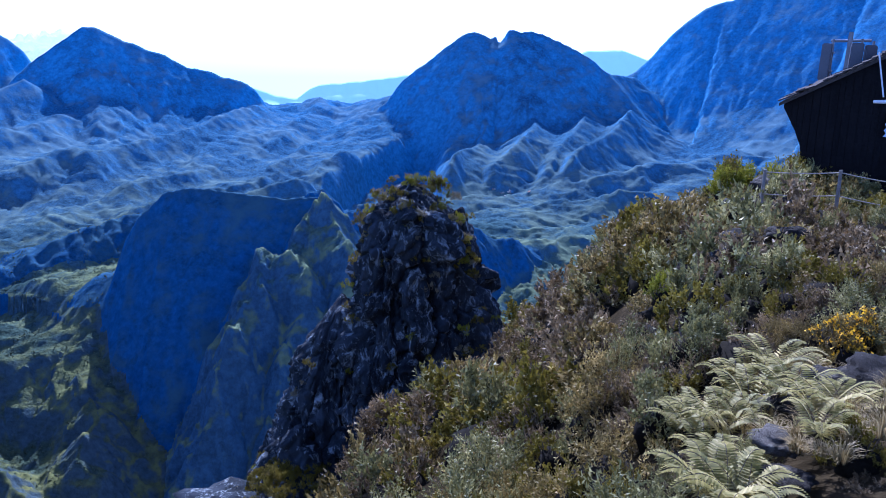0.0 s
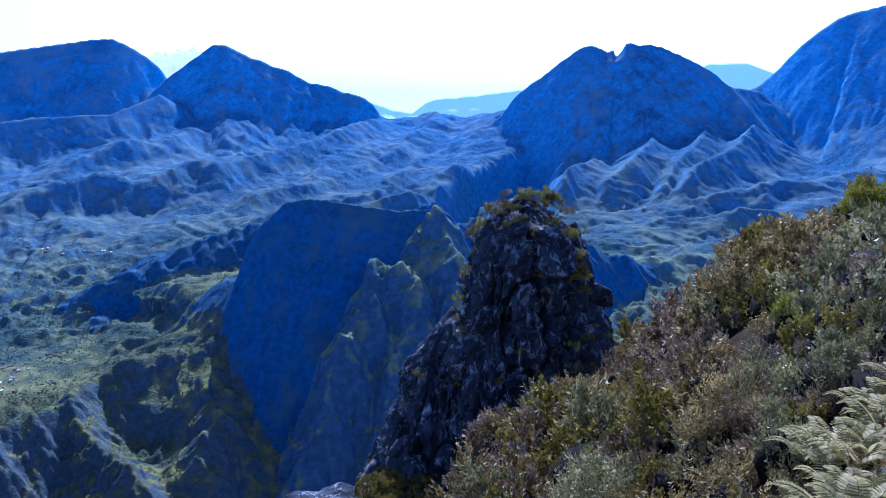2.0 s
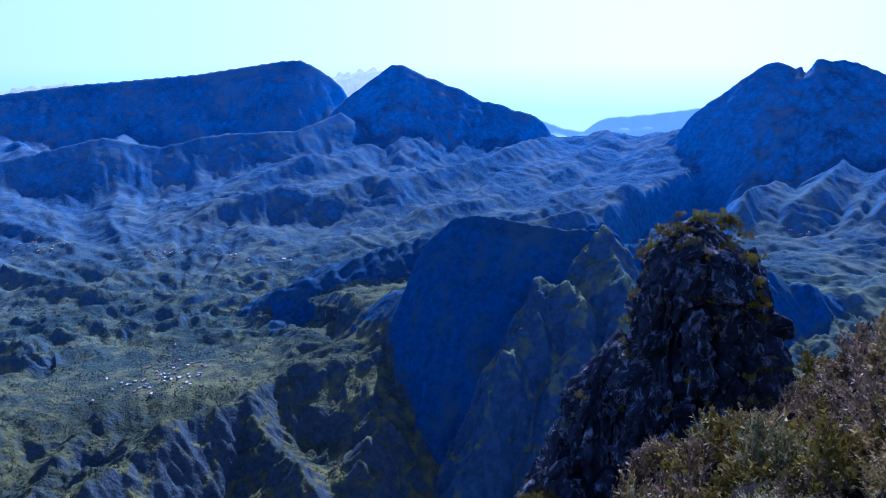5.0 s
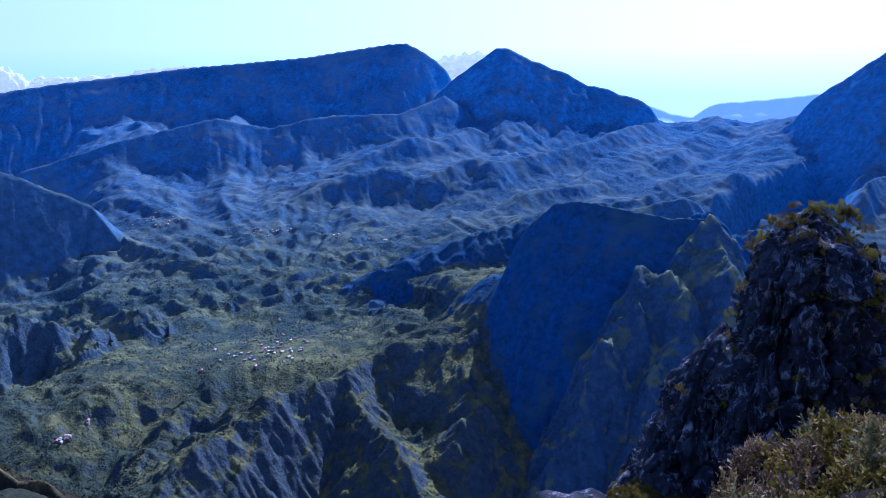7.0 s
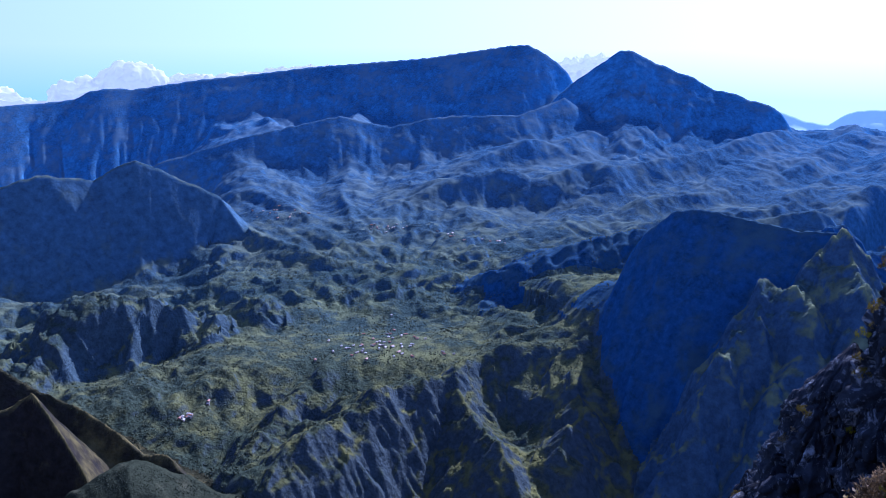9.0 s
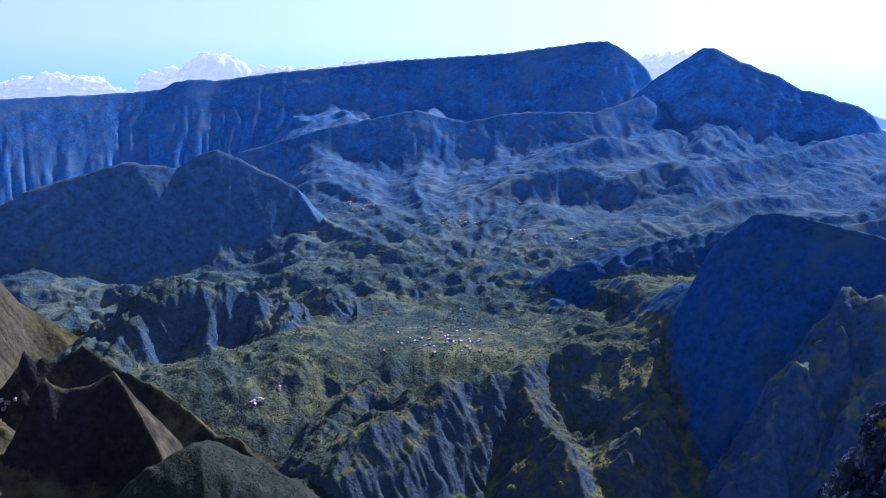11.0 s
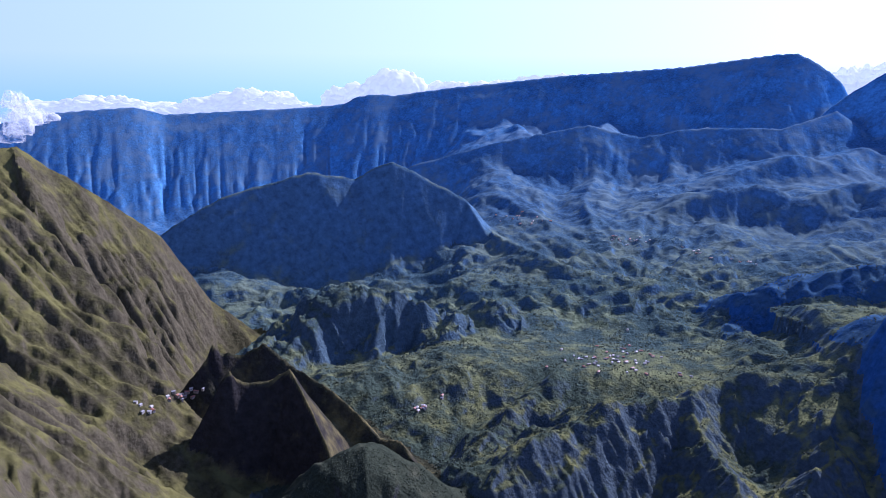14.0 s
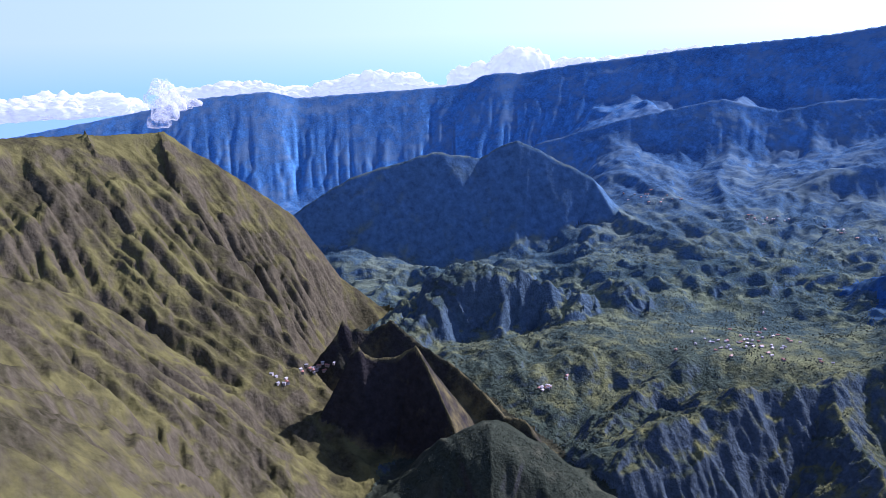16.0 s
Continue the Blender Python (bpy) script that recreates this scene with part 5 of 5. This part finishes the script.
for k, (bearing, fall, size, flat, turn) in enumerate(((-25.4, -22.6, 0.30, 0.30, 20), (-27.0, -21.9, 0.36, 0.28, 40), (-28.6, -20.9, 0.40, 0.30, 30), (-30.2, -19.9, 0.42, 0.34, 60))):
    x, y, z = on_slope(bearing, fall)
    boulder("boulder", (x, y, z + 0.26), size, "flat grey rock outcrop among ferns and dry grass", k + 21, flat, M_SLAB, turn - 28.0)


# ---- hut, fence and aerials ----
# deep shade on the hut front, put into the boards' colour as near-black
M_WALL = plain("shade_dark_boards", (0.012, 0.011, 0.011), 0.85, 0, 12, 0.35, 0.4)
M_ROOF = plain("weathered_shingles", (0.07, 0.06, 0.052), 0.9, 0, 14, 0.45, 0.8)
M_POST = plain("grey_timber", (0.20, 0.18, 0.15), 0.85, 0, 30, 0.3, 0.3)
M_ROPE = plain("pale_rope", (0.34, 0.30, 0.24), 0.9, 0, 60, 0.2, 0.2)
M_PANEL = plain("grey_panel", (0.10, 0.105, 0.115), 0.55, 0.1, 20, 0.15, 0.05)
M_STEEL = plain("galvanised_steel", (0.22, 0.22, 0.22), 0.5, 0.6, 30, 0.2, 0.05)
M_WHITE = plain("white_paint", (0.78, 0.78, 0.76), 0.5, 0, 30, 0.06, 0.05)

HUT = spot(-27.7, 27.0)
hut = thing("hut", (HUT[0], HUT[1], 0), "near-black boarded hut with a steep shingled lean-to roof", "hut", turn=-27.7)
RISE = 0.55


def outline(x):
    """Top and bottom of the front wall: the roof line, and the flare that leans in under the eave."""
    return -0.22 + RISE * (x + 2.52), np.interp(x, (-2.52, -1.95, -1.6), (-0.26, -1.34, -3.2))


def slab(bm, xs, y0, y1, tops, lows):
    """An upright slab between two lines, as thick as from y0 to y1."""
    n = len(xs)
    rows = [[bm.verts.new((x, y, z)) for x, z in list(zip(xs, tops)) + list(zip(xs[::-1], lows[::-1]))] for y in (y0, y1)]
    bm.faces.new(rows[0])
    bm.faces.new(rows[1][::-1])
    for k in range(2 * n):
        a, b = k, (k + 1) % (2 * n)
        bm.faces.new((rows[0][b], rows[0][a], rows[1][a], rows[1][b]))
    bmesh.ops.recalc_face_normals(bm, faces=bm.faces)


bm = bmesh.new()
xs = [-2.5, -2.2, -1.95, -1.6, 0.0, 3.0]
slab(bm, xs, 0.0, 3.0, [float(outline(x)[0]) for x in xs], [float(outline(x)[1]) for x in xs])
part("wall", bm, M_WALL, hut, "board wall coloured near-black for its deep shade")
x = -2.5
while x < 2.8:
    w = float(rng.uniform(0.15, 0.24))
    bm = bmesh.new()
    ends = [x + 0.006, x + w - 0.006]
    lift = float(rng.uniform(0.02, 0.05))
    slab(bm, ends, -lift, -0.004, [float(outline(e)[0]) - 0.03 for e in ends], [float(outline(e)[1]) + float(rng.uniform(-0.05, 0.04)) for e in ends])
    part("board", bm, M_WALL, hut)
    x += w
bm = bmesh.new()
slab(bm, [-2.62, 3.3], -0.22, 3.3, [-0.14 + RISE * -0.1, -0.14 + RISE * 5.82], [-0.24 + RISE * -0.1, -0.24 + RISE * 5.82])
roof = part("roof", bm, M_ROOF, hut, "rough weathered shingle roof")
pitch = math.degrees(math.atan(RISE))
for row in range(26):
    for col in range(10):
        bm = bmesh.new()
        x = -2.6 + 0.235 * row
        box(bm, (0.34, 0.30, 0.035), pose(x + 0.1, -0.16 + 0.36 * col + 0.04 * rng.normal(), -0.08 + RISE * (x + 2.6) + 0.02 * rng.uniform(), 4 * rng.normal(), -pitch + 7 + 5 * rng.normal(), 6 * rng.normal()))
        part("shingle", bm, M_ROOF, roof)


def hut_side(x, back):
    """A place beside the hut: to its right and behind its front."""
    p = hut.matrix_world @ Vector((x, back, 0))
    return p.x, p.y, p.z


def aerial(x, wide, low, high, lean, label):
    ob = thing("aerial_panel", hut_side(x, 1.6), label, "aerial", "aerials above the hut roof", -27.7 + lean)
    bm = bmesh.new()
    box(bm, (wide, 0.14, high - low), pose(0, -0.12, (low + high) / 2, 0, 1.5, 0), 0.03)
    part("panel", bm, M_PANEL, ob)
    bm = bmesh.new()
    rod(bm, (wide * 0.4, 0.02, -0.6), (wide * 0.4, 0.02, high + 0.12), 0.04, None, 10)
    part("pole", bm, M_STEEL, ob)
    for up in (0.25, 0.75):
        bm = bmesh.new()
        box(bm, (0.16, 0.14, 0.06), pose(wide * 0.4, -0.03, low + (high - low) * up), 0.008)
        part("bracket", bm, M_STEEL, ob)


aerial(-1.58, 0.30, 0.45, 1.55, -12, "tall grey panel aerial above the hut roof")
aerial(-0.80, 0.36, 0.75, 1.58, 12, "grey panel aerial on the steel frame above the hut")
aerial(-0.46, 0.36, 0.82, 1.52, 30, "tilted grey panel aerial on the steel frame above the hut")
mast = thing("mast", hut_side(-1.03, 1.75), "square grey mast with a crossbar among the aerials", "mast", turn=-27.7)
bm = bmesh.new()
box(bm, (0.13, 0.12, 2.9), pose(0, 0, 0.45, 0, 1.5, 0), 0.015)
part("post", bm, M_STEEL, mast)
bm = bmesh.new()
rod(bm, (-0.5, 0, 1.62), (0.62, 0, 1.66), 0.04, None, 10)
part("crossbar", bm, M_STEEL, mast)
bm = bmesh.new()
pts = [(-0.45 + 0.05 * k, -0.05, 0.75 - 0.25 * math.sin(math.pi * k / 9)) for k in range(10)]
for p, q in zip(pts, pts[1:]):
    rod(bm, p, q, 0.014, None, 6)
part("cable", bm, M_WALL, mast)

pole = thing("lamp_pole", hut_side(0.0, -0.3), "thin white pole with a white tube lamp on the hut wall", "pole", turn=-27.7)
bm = bmesh.new()
rod(bm, (0.12, 0, 0.1), (-0.16, 0, 1.35), 0.022, None, 8)
part("shaft", bm, M_WHITE, pole)
bm = bmesh.new()
rod(bm, (-0.12, -0.1, -0.03), (0.75, -0.1, -0.01), 0.05, None, 12)
part("tube", bm, M_WHITE, pole)
bm = bmesh.new()
box(bm, (0.06, 0.3, 0.05), pose(0.3, 0.05, -0.02), 0.008)
part("bracket", bm, M_STEEL, pole)
M_TARP = plain("pale_blue_sheet", (0.50, 0.58, 0.66), 0.6, 0, 8, 0.25, 0.3)
tarp = thing("tarpaulin", hut_side(0.34, -0.12), "crumpled pale blue sheet hanging on the hut wall", "tarpaulin", turn=-27.7)
bm = bmesh.new()
rows = [[bm.verts.new((0.1 + 0.055 * a - 0.16 + 0.03 * math.sin(3 * b), -0.05 + 0.05 * math.sin(1.9 * a + b), -0.30 - 0.09 * b)) for a in range(11)] for b in range(9)]
for p, q in zip(rows, rows[1:]):
    for k in range(10):
        bm.faces.new((p[k], p[k + 1], q[k + 1], q[k]))
part("sheet", bm, M_TARP, tarp, "", True)

posts = []
for bearing, distance, top in ((-21.7, 22.0, -8.1), (-26.2, 21.6, -7.8), (-30.4, 21.4, -8.2)):
    x, y, z = hill_at(bearing, distance)
    tall = 1.6 + distance * math.tan(radians(top)) - z
    ob = thing("fence_post", (x, y, z), "grey weathered timber fence post by the hut", "post", "fence posts by the hut", rng.uniform(0, 90))
    bm = bmesh.new()
    rod(bm, (0, 0, -0.2), (0.02, 0, tall), 0.05, 0.04, 9)
    part("post", bm, M_POST, ob)
    posts.append(Vector((x, y, z + tall)))
for drop in (0.06, 0.62):
    for p, q in zip(posts, posts[1:]):
        bm = bmesh.new()
        pts = [p.lerp(q, t / 10) - Vector((0, 0, drop + 0.03 * math.sin(math.pi * t / 10))) for t in range(11)]
        for u, v in zip(pts, pts[1:]):
            rod(bm, u, v, 0.013, None, 6)
        tagged(part("rope_rail", bm, M_ROPE), "pale sagging rope between fence posts", "rope")


# ---- villages on the valley floor ----
M_PLASTER = [plain("pale_plaster", c, 0.8, 0, 1.5, 0.12, 0.1) for c in ((0.42, 0.40, 0.33), (0.34, 0.31, 0.25), (0.30, 0.27, 0.23))]
M_SHEET = [plain("roof_sheet", c, 0.5, 0.0, 1.5, 0.15, 0.1) for c in ((0.44, 0.43, 0.38), (0.32, 0.32, 0.30), (0.32, 0.14, 0.08), (0.22, 0.21, 0.18))]


def house(wall_mat, roof_mat, wide, deep, tall):
    ob = thing("house", (0, 0, 0), "small pale house with a sheet-metal roof", "house", "houses of the valley hamlets")
    bm = bmesh.new()
    box(bm, (wide, deep, tall + 2), pose(0, 0, tall / 2 - 1), 0.05)
    wall = part("wall", bm, wall_mat, ob)
    bm = bmesh.new()
    h, o = deep * 0.24, 0.35
    v = [bm.verts.new(c) for c in ((-wide / 2 - o, -deep / 2 - o, tall - 0.1), (wide / 2 + o, -deep / 2 - o, tall - 0.1), (wide / 2 + o, deep / 2 + o, tall - 0.1),
                                   (-wide / 2 - o, deep / 2 + o, tall - 0.1), (-wide / 2 - o, 0, tall + h), (wide / 2 + o, 0, tall + h))]
    for f in ((0, 1, 5, 4), (2, 3, 4, 5), (1, 2, 5), (3, 0, 4), (3, 2, 1, 0)):
        bm.faces.new([v[k] for k in f])
    part("roof", bm, roof_mat, ob)
    for k in (-1, 0, 1):
        bm = bmesh.new()
        box(bm, (0.6, 0.1, 1.4 if k == 0 else 0.7), pose(k * wide * 0.3, -deep / 2 - 0.03, 0.7 if k == 0 else 1.1))
        part("door" if k == 0 else "window", bm, M_WALL, wall)
    return ob


protos = [house(M_PLASTER[k % 3], M_SHEET[(k + 1) % 4], 4.2 + (k % 3) * 1.3, 3.2 + (k % 2) * 0.6, 2.0) for k in range(6)]
def in_sight(bearings, falls):
    """Where lines that fall by these angles meet the land."""
    away = np.geomspace(600, 4000, 900)
    ra, rf = np.radians(bearings)[:, None], np.radians(falls)[:, None]
    above = 1.6 + away[None] * np.tan(rf) - ground(-away[None] * np.sin(ra), away[None] * np.cos(ra))
    hit = away[np.argmax(above < 0, 1)]
    return -hit * np.sin(ra[:, 0]), hit * np.cos(ra[:, 0])


g = np.random.default_rng(77)
sites = []
for centre, fall, spread_a, spread_f, count in ((38.6, -20.2, 2.1, 0.55, 44), (42.0, -20.6, 1.0, 0.3, 8), (46.7, -10.8, 0.9, 0.3, 14), (38.8, -12.1, 0.8, 0.2, 16), (35.2, -12.5, 0.5, 0.12, 5),
                                                (31.5, -13.0, 0.9, 0.12, 6), (53.4, -24.1, 0.4, 0.12, 10), (52.0, -23.2, 0.3, 0.1, 2), (70.6, -22.3, 0.7, 0.16, 20), (72.9, -22.9, 0.4, 0.25, 6),
                                                (-4.6, -10.6, 0.7, 0.2, 10)):
    for _ in range(count):
        sites.append((centre + g.normal() * spread_a, fall + g.normal() * spread_f))
sx, sy = in_sight(np.array([s[0] for s in sites]), np.array([s[1] for s in sites]))
sz = ground(sx, sy)
for k, (x, y, z) in enumerate(zip(sx, sy, sz)):
    m = pose(x, y, z + 0.3, 0, 0, g.uniform(0, 360))
    if k < len(protos):
        protos[k].matrix_world = m
    else:
        copy_thing(protos[int(g.integers(len(protos)))], m)

# ---- trees of the valley, too many to count ----
M_TREES = leaf_material("tree_crowns", [(0.050, 0.078, 0.060), (0.085, 0.11, 0.065), (0.14, 0.15, 0.065)], 0.5)
count = 34000
ta = np.radians(g.uniform(20, 63, count))
tr = g.uniform(930, 1900, count)
tx, ty = -tr * np.sin(ta), tr * np.cos(ta)
keep = fbm(tx / 70, ty / 70, 3, 401) + 0.25 * g.normal(size=count) > 0.12
ka, kr = np.radians(g.uniform(50, 65, 1800)), g.uniform(765, 850, 1800)
tx, ty = np.concatenate([tx[keep], -kr * np.sin(ka)]), np.concatenate([ty[keep], kr * np.cos(ka)])
tz, tz2, tz3 = ground(tx, ty), ground(tx + 6, ty), ground(tx, ty + 6)
keep = (np.hypot(tz2 - tz, tz3 - tz) < 4.5)
tx, ty, tz = tx[keep], ty[keep], tz[keep]
bm = bmesh.new()
bmesh.ops.create_icosphere(bm, subdivisions=1, radius=1.0)
ico = np.array([v.co[:] for v in bm.verts])
ico_f = np.array([[v.index for v in f.verts] for f in bm.faces])
bm.free()
n_t = len(tx)
rad = g.uniform(0.55, 1.25, n_t) * np.where(np.hypot(tx, ty) < 900, 0.6, 1.0)
tree_co = ico[None] * (1 + 0.25 * g.normal(size=(n_t, len(ico), 1))) * rad[:, None, None] * np.array((1, 1, 1.15)) + np.stack([tx, ty, tz + rad * 0.6], 1)[:, None]
tree_f = (ico_f[None] + (np.arange(n_t) * len(ico))[:, None, None]).reshape(-1, 3)
me = mesh_of("valley_trees", tree_co.reshape(-1, 3), tree_f)
me.materials.append(M_TREES)
tagged(new("valley_trees", me), "dark green trees scattered over the valley floor", "trees", kind="stuff")

# ---- clouds ----
M_CLOUD = bpy.data.materials.new("cloud")
M_CLOUD.use_nodes = True
cn, cl = M_CLOUD.node_tree.nodes, M_CLOUD.node_tree.links
cn.remove(cn["Principled BSDF"])
c1, c2, c3 = cn.new("ShaderNodeBsdfDiffuse"), cn.new("ShaderNodeBsdfTranslucent"), cn.new("ShaderNodeMixShader")
c1.inputs[0].default_value = c2.inputs[0].default_value = (0.66, 0.69, 0.67, 1)
cl.new(c1.outputs[0], c3.inputs[1])
cl.new(c2.outputs[0], c3.inputs[2])
cl.new(c3.outputs[0], cn["Material Output"].inputs[0])


# faint glow added to brighten the clouds beyond what sun and sky give
cg = cn.new("ShaderNodeEmission")
cg.inputs[0].default_value, cg.inputs[1].default_value = (0.92, 1.0, 0.97, 1), 0.17
c4 = cn.new("ShaderNodeAddShader")
cl.new(c3.outputs[0], c4.inputs[0])
cl.new(cg.outputs[0], c4.inputs[1])
cl.new(c4.outputs[0], cn["Material Output"].inputs[0])


M_MIST = M_CLOUD.copy()
M_MIST.name = "thin_cloud"
mn, ml = M_MIST.node_tree.nodes, M_MIST.node_tree.links
m_co, m_no, m_ra, m_tr, m_mx = (mn.new("ShaderNode" + k) for k in ("NewGeometry", "TexNoise", "ValToRGB", "BsdfTransparent", "MixShader"))
m_no.inputs["Scale"].default_value, m_no.inputs["Detail"].default_value, m_no.inputs["Roughness"].default_value = 0.05, 8, 0.6
m_ra.color_ramp.elements[0].position, m_ra.color_ramp.elements[1].position = 0.40, 0.75
ml.new(m_co.outputs["Position"], m_no.inputs["Vector"])
ml.new(m_no.outputs[0], m_ra.inputs[0])
ml.new(m_ra.outputs[0], m_mx.inputs[0])
m_end = mn["Material Output"]
ml.new(m_end.inputs[0].links[0].from_socket, m_mx.inputs[2])
ml.new(m_tr.outputs[0], m_mx.inputs[1])
ml.new(m_mx.outputs[0], m_end.inputs[0])


def cloud(name, bearing, away, low, high, wide, label, seed, mat=M_CLOUD):
    """A cumulus: one long body, flat below and billowing above."""
    bm = bmesh.new()
    bmesh.ops.create_icosphere(bm, subdivisions=6 if wide > 100 else 4, radius=1.0)
    tall = high - low
    for v in bm.verts:
        c = v.co.copy()
        p = Vector((c.x * wide / tall, c.y, c.z)) * 1.1 + Vector((seed * 3.7, seed, 0))
        swell = 0.62 + 0.45 * noise.noise(p * 0.7) + 0.40 * abs(noise.noise(p * 1.6)) + 0.24 * abs(noise.noise(p * 3.4)) + 0.12 * abs(noise.noise(p * 7)) + 0.06 * abs(noise.noise(p * 15))
        v.co = Vector((c.x * wide * (0.8 + 0.2 * swell), c.y * tall * 0.7 * swell, max(c.z, -0.25) * tall * 0.85 * swell))
    ob = part(name, bm, mat, None, "", True)
    ob.matrix_world = pose(*spot(bearing, away, low + 0.2 * tall), 0, 0, bearing)
    return tagged(ob, label, "cloud")


for k, (bearing, away, low, high, wide) in enumerate((
        (86, 4850, -370, -230, 520), (74, 4850, -330, -210, 480), (65, 4850, -330, -185, 460), (56.6, 4850, -300, -75, 330),
        (51.5, 4850, -230, -120, 480), (43, 4880, -170, -80, 500), (25.6, 4880, -230, -10, 300))):
    cloud("cloud", bearing, away, low, high, wide, "white cumulus bank beyond the far cliff wall", 500 + k)
for k, (bearing, low, high, wide) in enumerate(((79.6, -150, -112, 24), (79.2, -136, -92, 27), (78.6, -122, -80, 25), (79.8, -112, -70, 20), (78.1, -122, -92, 22), (77.4, -116, -96, 20), (79.4, -92, -52, 17), (78.9, -96, -66, 18))):
    cloud("cloud", bearing, 1640 + 9 * k, low, high, wide, "thin white cloud drifting off the brown slope", 601 + k, M_MIST)
